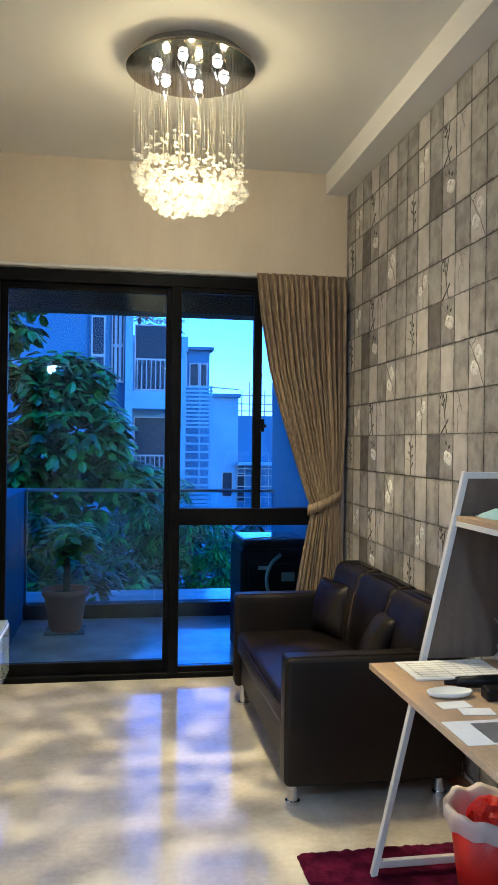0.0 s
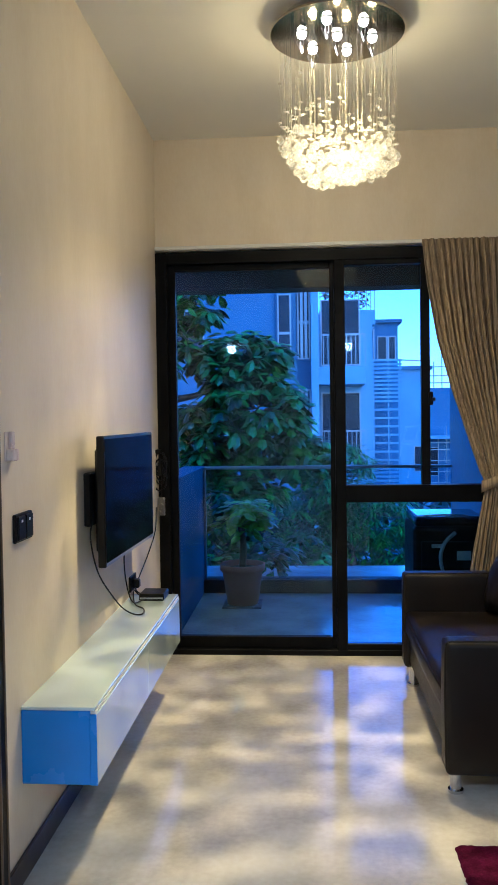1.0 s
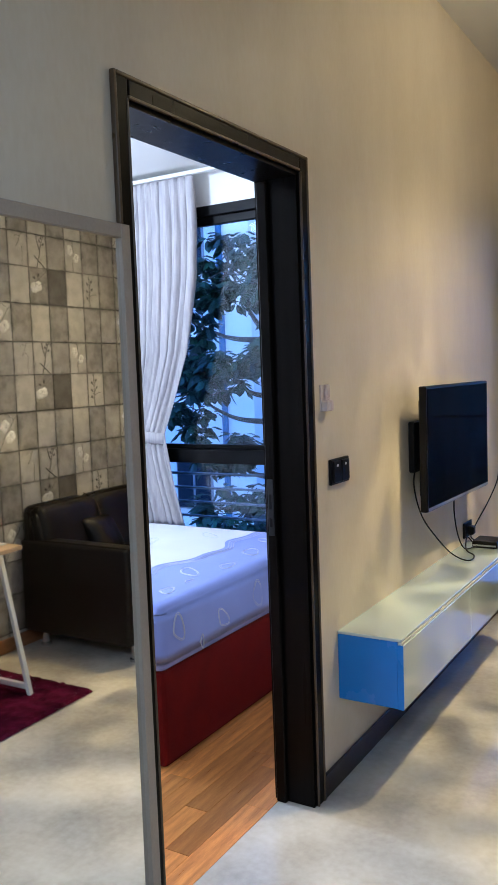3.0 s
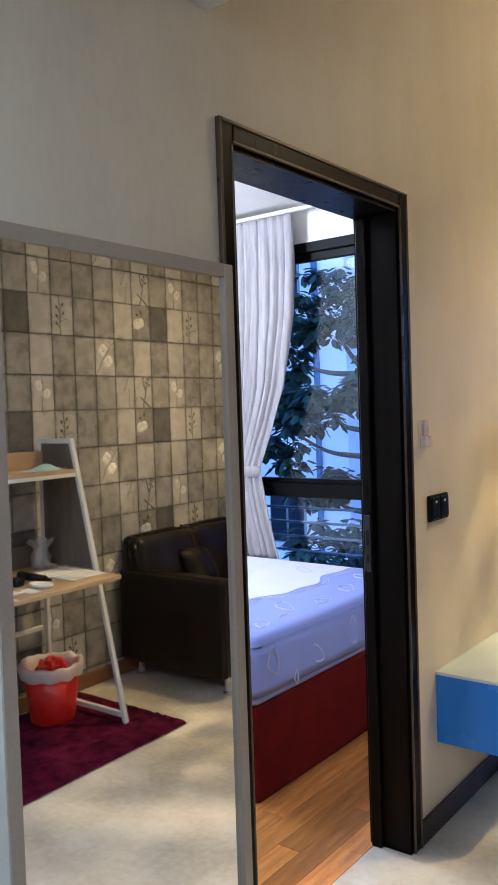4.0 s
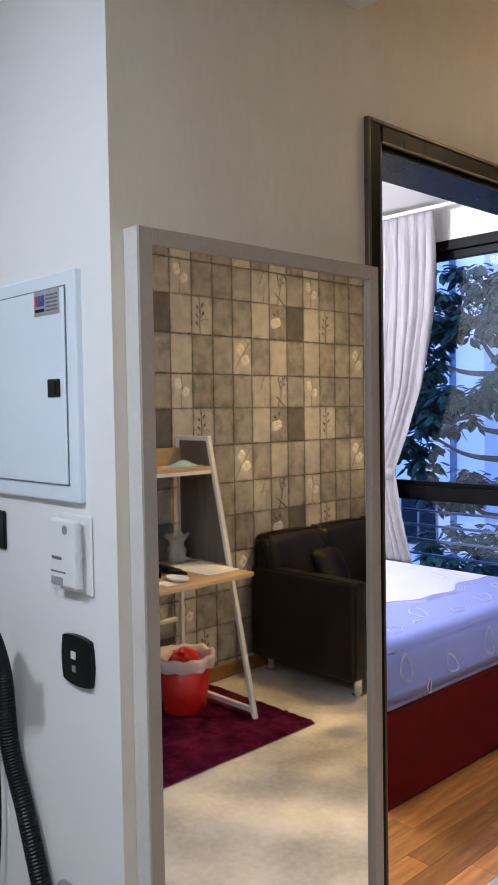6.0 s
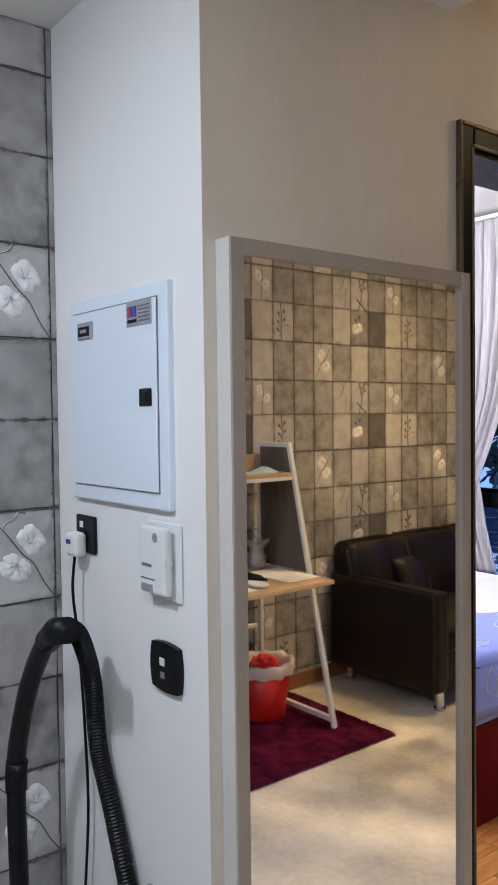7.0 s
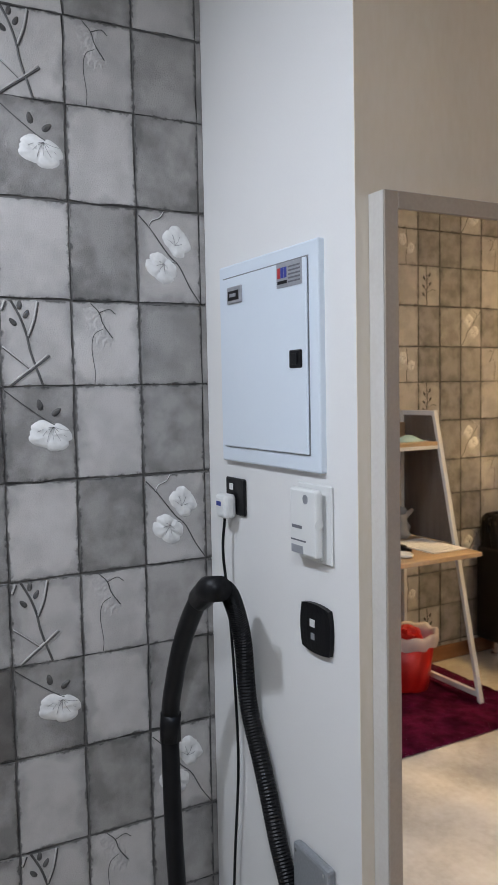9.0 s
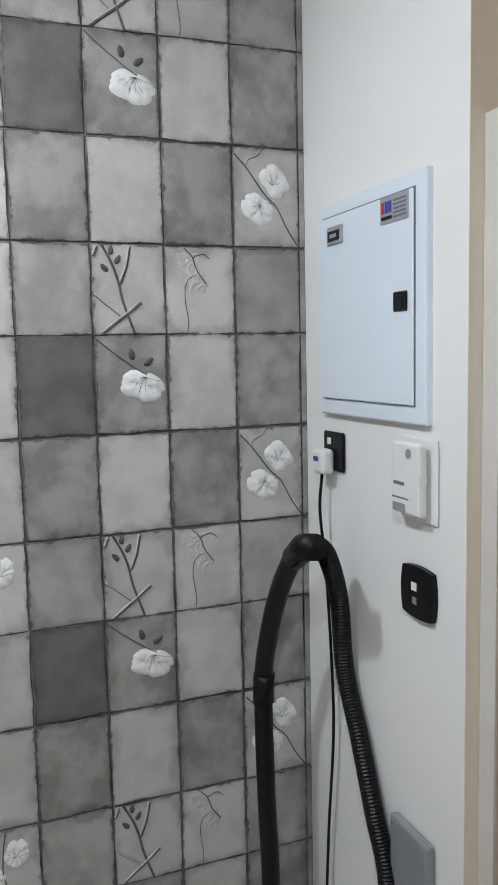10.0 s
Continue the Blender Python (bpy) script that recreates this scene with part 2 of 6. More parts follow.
M = dict(
    paint=surf("cream_paint", (0.74, 0.655, 0.54), (0.685, 0.60, 0.485), 5, 0.5, 0.06, 0.06, 90, fine=0.10, stretch=(1, 1, 0.35)),
    white=surf("white_paint", (0.78, 0.77, 0.75), (0.75, 0.74, 0.72), 1.5, 0.55, 0.05, 0.05, 200, fine=0.05),
    ceil=surf("ceiling_paint", (0.80, 0.79, 0.76), (0.77, 0.76, 0.73), 1.2, 0.7, 0.05, 0.04, 200, fine=0.04),
    marble=surf("beige_marble", (0.70, 0.655, 0.585), (0.50, 0.455, 0.395), 3.1, 0.12, 0.05, 0.0, 38, fine=0.22, detail=12, place=True),
    joint=surf("floor_joint", (0.68, 0.635, 0.565), (0.55, 0.50, 0.44), rough=0.25),
    black=surf("black_aluminium", (0.003, 0.003, 0.0035), (0.005, 0.005, 0.0055), 9, 0.42, 0.08, 0.04, 300, spec=0.1),
    wood_dark=surf("dark_stained_wood", (0.0035, 0.0025, 0.002), (0.0065, 0.0045, 0.0035), 5, 0.30, 0.08, 0.08, 120, stretch=(6, 6, 0.6), spec=0.08),
    skirt=surf("dark_skirting", (0.030, 0.020, 0.015), (0.05, 0.034, 0.024), 6, 0.4, 0.1, 0.05, 120),
    skirt_b=surf("brown_skirting", (0.20, 0.085, 0.032), (0.27, 0.12, 0.05), 6, 0.4, 0.1, 0.05, 120, stretch=(6, 0.6, 6)),
    leather=surf("brown_leather", (0.0088, 0.0062, 0.0047), (0.0125, 0.0088, 0.0066), 3, 0.40, 0.08, 0.2, 420, fine=0.3, spec=0.24),
    stitch=surf("stitching", (0.10, 0.065, 0.045), rough=0.7),
    chrome=surf("chrome", (0.75, 0.75, 0.76), (0.68, 0.68, 0.70), 8, 0.12, 0.05, metal=1.0),
    bronze=surf("brushed_chrome", (0.72, 0.70, 0.66), (0.64, 0.62, 0.58), 4, 0.34, 0.06, metal=1.0),
    steel=surf("white_steel", (0.74, 0.74, 0.73), (0.70, 0.70, 0.69), 8, 0.4, 0.08, 0.04, 200),
    oak=surf("light_oak_board", (0.52, 0.36, 0.22), (0.43, 0.29, 0.17), 4, 0.42, 0.08, 0.06, 90, stretch=(5, 0.7, 5), fine=0.5),
    greyboard=surf("grey_brown_board", (0.11, 0.085, 0.07), (0.15, 0.12, 0.10), 4, 0.45, 0.1, 0.05, 90, stretch=(7, 7, 0.7), fine=0.4),
    rug=surf("purple_rug", (0.088, 0.006, 0.029), (0.036, 0.002, 0.012), 16, 0.95, 0.04, 0.6, 160, fine=0.6, spec=0.05),
    red=surf("red_plastic", (0.62, 0.018, 0.012), (0.52, 0.012, 0.010), 5, 0.35, 0.08, 0.03, 90),
    paper=surf("white_paper", (0.80, 0.80, 0.80), (0.76, 0.76, 0.77), 8, 0.7, 0.05, 0.05, 100),
    ink=surf("grey_ink", (0.16, 0.16, 0.18), rough=0.7),
    plastic=surf("black_plastic", (0.0045, 0.0045, 0.0055), (0.007, 0.007, 0.008), 12, 0.40, 0.1, 0.08, 300, spec=0.22),
    screen=surf("dark_screen", (0.003, 0.0035, 0.005), (0.004, 0.0045, 0.006), 2, 0.05, 0.02, spec=0.015),
    cblue=surf("blue_laminate", (0.025, 0.23, 0.75), (0.022, 0.21, 0.70), 3, 0.28, 0.06, 0.02, 200, fine=0.06),
    cgloss=surf("pale_glass_gloss", (0.56, 0.66, 0.68), (0.54, 0.64, 0.66), 2, 0.07, 0.02, coat=0.6, fine=0.03),
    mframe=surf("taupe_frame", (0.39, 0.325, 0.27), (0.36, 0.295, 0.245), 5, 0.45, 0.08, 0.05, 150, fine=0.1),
    mside=surf("pale_frame_side", (0.60, 0.57, 0.53), (0.56, 0.53, 0.49), 6, 0.4, 0.08, 0.04, 150, fine=0.1),
    mirror=surf("mirror_silver", (0.90, 0.90, 0.88), (0.89, 0.89, 0.87), 1, 0.02, 0.0, metal=1.0, fine=0.0),
    curtain=surf("taupe_curtain_cloth", (0.36, 0.27, 0.175), (0.17, 0.122, 0.074), 16, 0.55, 0.1, 0.35, 500, fine=0.6, stretch=(9, 9, 0.7)),
    bcurtain=surf("grey_curtain_cloth", (0.42, 0.395, 0.40), (0.33, 0.31, 0.325), 10, 0.7, 0.1, 0.3, 500, fine=0.4, stretch=(8, 8, 0.8), sheen=0.2),
    sheet=surf("blue_bed_sheet", (0.29, 0.36, 0.80), (0.26, 0.33, 0.76), 4, 0.8, 0.05, 0.2, 300, fine=0.1, sheen=0.2),
    sheet_w=surf("white_bed_sheet", (0.78, 0.78, 0.82), (0.74, 0.74, 0.79), 4, 0.8, 0.05, 0.2, 300, fine=0.1, sheen=0.2),
    swirl=surf("pale_print", (0.66, 0.70, 0.90), rough=0.8),
    bedbase=surf("dark_red_cloth", (0.15, 0.006, 0.005), (0.11, 0.004, 0.004), 8, 0.85, 0.06, 0.3, 500, spec=0.15),
    plank=surf("cherry_plank", (0.72, 0.31, 0.085), (0.48, 0.18, 0.045), 5, 0.30, 0.08, 0.05, 60, stretch=(8, 0.8, 8), rand=0.36, fine=0.3),
    # blue tint in the panes deepens the dusk blue seen outdoors
    glass=clear("window_glass", (0.46, 0.77, 1.0), ior=1.36),
    bglass=clear("bedroom_window_glass", (0.62, 0.82, 1.0), ior=1.5),
    disc=surf("polished_disc", (0.46, 0.43, 0.37), (0.40, 0.37, 0.32), 5, 0.09, 0.03, metal=1.0),
    wire=surf("dull_wire", (0.12, 0.11, 0.095), (0.09, 0.08, 0.07), 9, 0.5, metal=0.3),
    bead=surf("bronze_bead_sheen", (0.10, 0.062, 0.03), (0.07, 0.042, 0.02), 8, 0.3, 0.08, 0.05, 150),
    # railing glass tinted blue to darken and cool the foliage behind it
    railglass=clear("railing_glass", (0.62, 0.80, 0.95), ior=1.2),
    crystal=sparkle("cut_crystal"),
    bag=surf("clear_bag_film", (0.66, 0.52, 0.53), (0.74, 0.66, 0.67), 20, 0.25, 0.1, 0.3, 60),
    binbag=veil("bin_bag_film", (0.86, 0.80, 0.80), 0.68),
    bagfilm=veil("thin_clear_film", (0.62, 0.62, 0.64), 0.45),
    downlight=glow("downlight_panel", (0.9, 0.96, 1.0), 7.0),
    bulb=glow("bulb_glow", (1.0, 0.90, 0.74), 60.0),
    ground=surf("ground_grass", (0.05, 0.08, 0.03), (0.07, 0.07, 0.05), 0.5, 0.9, 0.05),
    # grey tile whose base colour holds the blue dusk light
    btile=surf("dusk_blue_balcony_tile", (0.12, 0.215, 0.36), (0.10, 0.18, 0.31), 5, 0.35, 0.1, 0.06, 120, rand=0.06),
    # render with the blue of the dusk light mixed into its base colour
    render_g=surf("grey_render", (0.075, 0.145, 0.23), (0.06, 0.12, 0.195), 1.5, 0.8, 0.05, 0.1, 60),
    # near-black so soffit and kerb stay dim despite lamp and sky light
    dark_soffit=surf("dark_soffit_tone", (0.035, 0.037, 0.042), (0.028, 0.03, 0.034), 2, 0.8),
    # these two renders also carry the dusk-blue light in their colour
    render_w=surf("dusk_tinted_pale_render", (0.20, 0.33, 0.45), (0.16, 0.27, 0.37), 0.5, 0.8, 0.05, 0.1, 30),
    render_b=surf("dusk_blue_render", (0.065, 0.15, 0.26), (0.055, 0.125, 0.225), 0.4, 0.8, 0.05, 0.1, 30),
    dark_win=surf("dark_window_pane", (0.012, 0.018, 0.03), (0.02, 0.027, 0.042), 0.7, 0.15, 0.05, spec=0.15),
    metal_g=surf("grey_metal", (0.30, 0.31, 0.33), (0.26, 0.27, 0.29), 6, 0.4, 0.1, metal=0.6),
    leaf=surf("leaf_green", (0.062, 0.20, 0.018), (0.007, 0.032, 0.007), 3, 0.42, 0.1, 0.1, 60, rand=0.5, isl=True),
    # pot leaves raised in colour to stand for room light falling on them
    leaf_bright=surf("pot_leaf_green", (0.26, 0.56, 0.07), (0.10, 0.30, 0.03), 9, 0.35, 0.1, 0.1, 60, rand=0.4, isl=True),
    # leaf copy with the dusk shade of the far foliage in its green
    leaf_far=surf("dim_far_leaf_green", (0.014, 0.040, 0.016), (0.008, 0.024, 0.010), 3, 0.55, 0.1, rand=0.5, isl=True),
    bark=surf("bark", (0.13, 0.10, 0.075), (0.08, 0.06, 0.045), 9, 0.85, 0.05, 0.4, 40),
    clay=surf("terracotta_brown", (0.40, 0.13, 0.08), (0.32, 0.105, 0.066), 7, 0.6, 0.1, 0.1, 90),
    soil=surf("soil", (0.04, 0.028, 0.02), rough=0.95, bump=0.5, bscale=60),
    wplastic=surf("white_plastic", (0.72, 0.72, 0.70), (0.70, 0.70, 0.68), 6, 0.38, 0.06, 0.02, 200, fine=0.04),
    dbpaint=surf("white_powder_coat", (0.68, 0.745, 0.81), (0.665, 0.73, 0.79), 3, 0.36, 0.06, 0.08, 320, fine=0.04),
    label=surf("silver_label", (0.42, 0.43, 0.46), (0.38, 0.39, 0.42), 9, 0.3, 0.05, metal=0.4),
    lred=surf("label_red", (0.60, 0.04, 0.04), rough=0.5),
    lblue=surf("label_blue", (0.03, 0.05, 0.30), rough=0.5),
    grey_plastic=surf("grey_plastic", (0.24, 0.25, 0.26), (0.21, 0.22, 0.23), 5, 0.4, 0.06, 0.05, 200),
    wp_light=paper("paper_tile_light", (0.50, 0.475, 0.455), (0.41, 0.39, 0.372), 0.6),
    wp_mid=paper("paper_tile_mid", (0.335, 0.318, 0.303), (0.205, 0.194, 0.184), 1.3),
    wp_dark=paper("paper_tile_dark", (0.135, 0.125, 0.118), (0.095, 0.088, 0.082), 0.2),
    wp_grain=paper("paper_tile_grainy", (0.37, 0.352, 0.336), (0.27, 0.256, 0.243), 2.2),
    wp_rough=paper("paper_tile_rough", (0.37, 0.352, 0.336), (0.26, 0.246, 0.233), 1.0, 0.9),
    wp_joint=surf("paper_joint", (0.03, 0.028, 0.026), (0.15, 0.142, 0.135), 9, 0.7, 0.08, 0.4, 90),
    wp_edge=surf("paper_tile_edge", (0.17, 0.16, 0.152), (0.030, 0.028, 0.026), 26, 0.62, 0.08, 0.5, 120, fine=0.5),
    render_l=surf("light_render", (0.72, 0.74, 0.76), (0.66, 0.68, 0.70), 0.4, 0.8),
    # leaf copy darkened so the bedroom tree stands as a dusk silhouette
    leaf_dark=surf("silhouette_leaf_green", (0.016, 0.050, 0.016), (0.008, 0.022, 0.010), 3, 0.5, 0.1, rand=0.5, isl=True),
    petal=surf("petal_white", (0.78, 0.77, 0.75), (0.66, 0.65, 0.63), 40, 0.6, 0.05, 0.2, 60),
    relief=surf("raised_twig_grey", (0.52, 0.50, 0.48), (0.42, 0.40, 0.385), 30, 0.6, 0.05, 0.3, 160),
    twig=surf("twig_dark", (0.055, 0.052, 0.049), (0.11, 0.105, 0.10), 40, 0.6, 0.05),
)


# ---------------------------------------------------------------- mesh helpers
def box(bm, x0, x1, y0, y1, z0, z1, bev=0.0, seg=1):
    vs = bmesh.ops.create_cube(bm, size=1.0, matrix=Matrix.LocRotScale(((x0 + x1) / 2, (y0 + y1) / 2, (z0 + z1) / 2), None, (x1 - x0, y1 - y0, z1 - z0)))["verts"]
    if bev:
        es = list({e for v in vs for e in v.link_edges})
        bmesh.ops.bevel(bm, geom=es, offset=bev, segments=seg, profile=0.5, affect='EDGES')
    return bm


def rod(bm, p0, p1, r0, r1=None, n=12, caps=True):
    p0, p1 = Vector(p0), Vector(p1)
    d = p1 - p0
    m = Matrix.Translation((p0 + p1) / 2) @ d.to_track_quat('Z', 'Y').to_matrix().to_4x4()
    bmesh.ops.create_cone(bm, cap_ends=caps, segments=n, radius1=r0, radius2=r0 if r1 is None else r1, depth=d.length, matrix=m)
    return bm


def beam(bm, p0, p1, w, h, bev=0.0):
    """A square bar from p0 to p1."""
    p0, p1 = Vector(p0), Vector(p1)
    d = p1 - p0
    m = Matrix.Translation((p0 + p1) / 2) @ d.to_track_quat('Z', 'Y').to_matrix().to_4x4() @ Matrix.Diagonal((w, h, d.length, 1))
    vs = bmesh.ops.create_cube(bm, size=1.0, matrix=m)["verts"]
    if bev:
        bmesh.ops.bevel(bm, geom=list({e for v in vs for e in v.link_edges}), offset=bev, segments=1, affect='EDGES')
    return bm


def smooth_path(pts, n=8):
    """Catmull-Rom through the points."""
    p = [Vector(q) for q in pts]
    p = [p[0] * 2 - p[1]] + p + [p[-1] * 2 - p[-2]]
    out = []
    for a, b, c, d in zip(p, p[1:], p[2:], p[3:]):
        for k in range(n):
            t = k / n
            out.append(0.5 * (2 * b + (c - a) * t + (2 * a - 5 * b + 4 * c - d) * t * t + (3 * b - a - 3 * c + d) * t ** 3))
    return out + [p[-2]]


def tube(bm, pts, r, n=8, ribs=0.0):
    """A tube of rings along points; ribs: every other ring is wider by that share."""
    rings = []
    pts = [Vector(p) for p in pts]
    for k, p in enumerate(pts):
        d = (pts[min(k + 1, len(pts) - 1)] - pts[max(k - 1, 0)]).normalized()
        a = d.cross(Vector((0.31, 0.22, 0.92))).normalized()
        b = d.cross(a)
        rr = (r[k] if isinstance(r, (list, tuple)) else r) * (1 + (ribs if k % 2 else 0))
        rings.append([bm.verts.new(p + rr * (math.cos(2 * math.pi * i / n) * a + math.sin(2 * math.pi * i / n) * b)) for i in range(n)])
    for u, v in zip(rings, rings[1:]):
        for i in range(n):
            bm.faces.new((u[i], u[(i + 1) % n], v[(i + 1) % n], v[i]))
    bm.faces.new(rings[0][::-1])
    bm.faces.new(rings[-1])
    return bm


def lathe(bm, prof, c, n=32):
    """A turned body from (radius, height) pairs round the axis at c."""
    rings = [[bm.verts.new((c[0] + r * math.cos(2 * math.pi * i / n), c[1] + r * math.sin(2 * math.pi * i / n), c[2] + z)) for i in range(n)] for r, z in prof]
    for u, v in zip(rings, rings[1:]):
        for i in range(n):
            bm.faces.new((u[i], u[(i + 1) % n], v[(i + 1) % n], v[i]))
    bm.faces.new(rings[0][::-1])
    bm.faces.new(rings[-1])
    return bm


def mesh_of(name, bm, material, smooth=False):
    bmesh.ops.recalc_face_normals(bm, faces=bm.faces[:])
    me = bpy.data.meshes.new(name)
    bm.to_mesh(me)
    bm.free()
    me.materials.append(material)
    if smooth:
        me.polygons.foreach_set("use_smooth", [True] * len(me.polygons))
    return me


def part(name, bm, material, parent=None, label="", smooth=False):
    """Links a bmesh, in world coordinates, as one mesh under a thing or a part."""
    ob = new(name, mesh_of(name, bm, material, smooth))
    if parent:
        ob.parent = parent
        ob.matrix_parent_inverse = world_of(parent).inverted()
    return tagged(ob, label)


def world_of(ob):
    m = ob.matrix_basis.copy()
    while ob.parent:
        m = ob.parent.matrix_basis @ ob.matrix_parent_inverse @ m
        ob = ob.parent
    return m


def thing(name, x, y, z, label, category, group="", kind=""):
    ob = new(name)
    ob.empty_display_size = 0.05
    ob.location = (x, y, z)
    return tagged(ob, label, category, group, kind)


def solid(name, bm, material, label, category="", kind="structure", smooth=False, group=""):
    return tagged(part(name, bm, material, None, "", smooth), label, category, group, kind)


B = bmesh.new

# ---------------------------------------------------------------- structure
bm = B()
box(bm, XL - 0.13, XL, YE, 1.345, 0, ZC)                          # between niche block and door
box(bm, XL - 0.13, XL, 1.345, 2.21, 2.11, ZC)                    # over the door
box(bm, XL - 0.13, XL, 2.21, YW + 0.18, 0, ZC)
box(bm, XL - 0.002, XL, YD, YE, 0, ZC)
wall_west = solid("wall_west", bm, M["paint"], "cream painted wall carrying the television")
bm = B()
box(bm, XN - 0.15, XL - 0.002, YD, YE, 0, ZC)                            # block behind the fuse box
wall_block = solid("wall_pier", bm, M["white"], "white painted wall block with the fuse box")
bm = B()
box(bm, XN - 0.15, XN, YB - 0.15, YD, 0, ZC)
wall_niche = solid("wall_niche", bm, M["wp_joint"], "niche wall papered with grey stone-tile wallpaper")
bm = B()
box(bm, XR, XR + 0.15, YB - 0.15, YW + 0.18, 0, ZC)
wall_east = solid("wall_east", bm, M["wp_joint"], "wall papered with grey-brown stone-tile wallpaper")
bm = B()
box(bm, XN, XR, YB - 0.15, YB, 0, ZC)
solid("wall_south", bm, M["white"], "plain white wall at the entrance end")
WX0, WX1, WZ = XL, 1.47, 2.48                                    # living window opening
bm = B()
box(bm, WX0, XR, YW, YW + 0.18, WZ, ZC)
box(bm, WX1, XR, YW, YW + 0.18, 0, WZ)
solid("wall_north", bm, M["paint"], "cream painted wall above the sliding window")
bm = B()
box(bm, XN - 0.15, XR + 0.15, YB - 0.15, YW + 0.18, ZC, ZC + 0.15)
solid("ceiling", bm, M["ceil"], "white painted living room ceiling")
bm = B()
box(bm, XN, XR, YB, YD, ZD, ZD + 0.12)
box(bm, XL, XR, YD, YE, ZD, ZD + 0.12)
box(bm, XL, XR, YE - 0.06, YE, ZD + 0.12, ZC)
solid("ceiling_dropped", bm, M["ceil"], "dropped white ceiling over the entrance")
bm = B()
box(bm, 1.393, XR, YE, YW, 3.026, ZC)
solid("trim_beam", bm, M["ceil"], "shallow white ceiling beam along the papered wall")
bm = B()
box(bm, XN - 0.15, XR + 0.15, YB - 0.15, YW + 0.18, -0.12, -0.004)
floor = solid("floor", bm, M["joint"], "polished beige marble tile floor")
bm = B()
box(bm, XL, XL + 0.012, 2.252, YW - 0.01, 0, 0.085, 0.003)
solid("baseboard", bm, M["skirt"], "dark wooden skirting board below the television wall")
bm = B()
box(bm, XR - 0.014, XR - 0.003, YE, YW - 0.02, 0, 0.08, 0.003)
solid("baseboard", bm, M["skirt_b"], "brown wooden skirting board below the papered wall")

# bedroom shell
BX0, BY0 = -3.9, 0.62
bm = B()
box(bm, BX0 - 0.15, BX0, YE, YBW + 0.15, 0, ZBC)
solid("wall_bedroom_west", bm, M["white"], "white bedroom wall")
bm = B()
box(bm, BX0, XN - 0.15, YE - 0.15, YE, 0, ZBC)
solid("wall_bedroom_south", bm, M["white"], "white bedroom wall beside the door")
BWX0, BWX1, BWZ0, BWZ1 = -2.55, -0.95, 0.30, 2.40
bm = B()
box(bm, BX0, BWX0, YBW, YBW + 0.15, 0, ZBC)
box(bm, BWX1, XBI, YBW, YBW + 0.15, 0, ZBC)
box(bm, BWX0, BWX1, YBW, YBW + 0.15, BWZ1, ZBC)
box(bm, BWX0, BWX1, YBW, YBW + 0.15, 0, BWZ0)
solid("wall_bedroom_north", bm, M["white"], "white bedroom wall round the window")
bm = B()
box(bm, BX0, XBI, YE - 0.1, YBW + 0.15, ZBC, ZBC + 0.15)
solid("ceiling_bedroom", bm, M["ceil"], "white bedroom ceiling")
bm = B()
box(bm, BX0, XBI - 0.0, YE - 0.1, YBW + 0.1, -0.12, -0.004)
floor_bed = solid("floor_bedroom", bm, M["joint"], "reddish wooden strip floor of the bedroom")

# door frame: casing, lining, sliding leaf edge in the pocket
door = thing("door_1", XL, 1.79, 0, "dark stained door frame with an open sliding door", "door frame", kind="structure")
Y0, Y1, ZT = 1.304, 2.250, 2.154
for name, b in (("casing", (Y0, Y0 + 0.05, 0, ZT)), ("casing", (Y1 - 0.05, Y1, 0, ZT)), ("casing", (Y0 + 0.05, Y1 - 0.05, ZT - 0.05, ZT))):
    part(name, box(B(), XL, XL + 0.011, b[0], b[1], b[2], b[3], 0.005, 2), M["wood_dark"], door)
# brown beads put the bronze sheen of the casing edges into colour
for b in ((Y0 - 0.003, Y0 + 0.007, 0, ZT + 0.003), (Y1 - 0.007, Y1 + 0.003, 0, ZT + 0.003), (Y0 + 0.007, Y1 - 0.007, ZT - 0.007, ZT + 0.003)):
    part("bead", box(B(), XL, XL + 0.015, *b, 0.003, 2), M["bead"], door, "rounded outer bead coloured as the bronze edge sheen")
for b in ((Y0 + 0.042, Y0 + 0.0495, 0, ZT - 0.05), (Y1 - 0.0495, Y1 - 0.042, 0, ZT - 0.05), (Y0 + 0.0495, Y1 - 0.0495, ZT - 0.0497, ZT - 0.042)):
    part("inner_bead", box(B(), XL + 0.002, XL + 0.0135, *b, 0.002), M["bead"], door)
part("lining", box(B(), XBI - 0.02, XL + 0.001, Y0 + 0.042, Y0 + 0.062, 0, ZT - 0.042), M["wood_dark"], door)
part("lining", box(B(), XBI - 0.02, XL + 0.001, Y1 - 0.062, Y1 - 0.042, 0, ZT - 0.042), M["wood_dark"], door)
part("lining", box(B(), XBI - 0.02, XL + 0.001, Y0 + 0.062, Y1 - 0.062, ZT - 0.062, ZT - 0.042), M["wood_dark"], door)
leaf = part("strike_edge", box(B(), XBI - 0.005, XBI + 0.032, Y1 - 0.082, Y1 - 0.0625, 0, ZT - 0.07, 0.003), M["wood_dark"], door)
strike = part("strike_plate", box(B(), XBI + 0.002, XBI + 0.024, Y1 - 0.0855, Y1 - 0.081, 0.93, 1.12, 0.002), M["dark_soffit"], door, "dull grey metal strike plate")
part("bolt_hole", box(B(), XBI + 0.008, XBI + 0.018, Y1 - 0.087, Y1 - 0.0853, 1.02, 1.07), M["plastic"], strike)
part("bolt_hole", box(B(), XBI + 0.008, XBI + 0.018, Y1 - 0.087, Y1 - 0.0853, 0.96, 0.99), M["plastic"], strike)

# sliding window to the balcony
win = thing("window_1", 0.4, YW, 0, "black aluminium sliding window to the balcony", "window", kind="structure")
F0, F1 = YW - 0.012, YW + 0.11


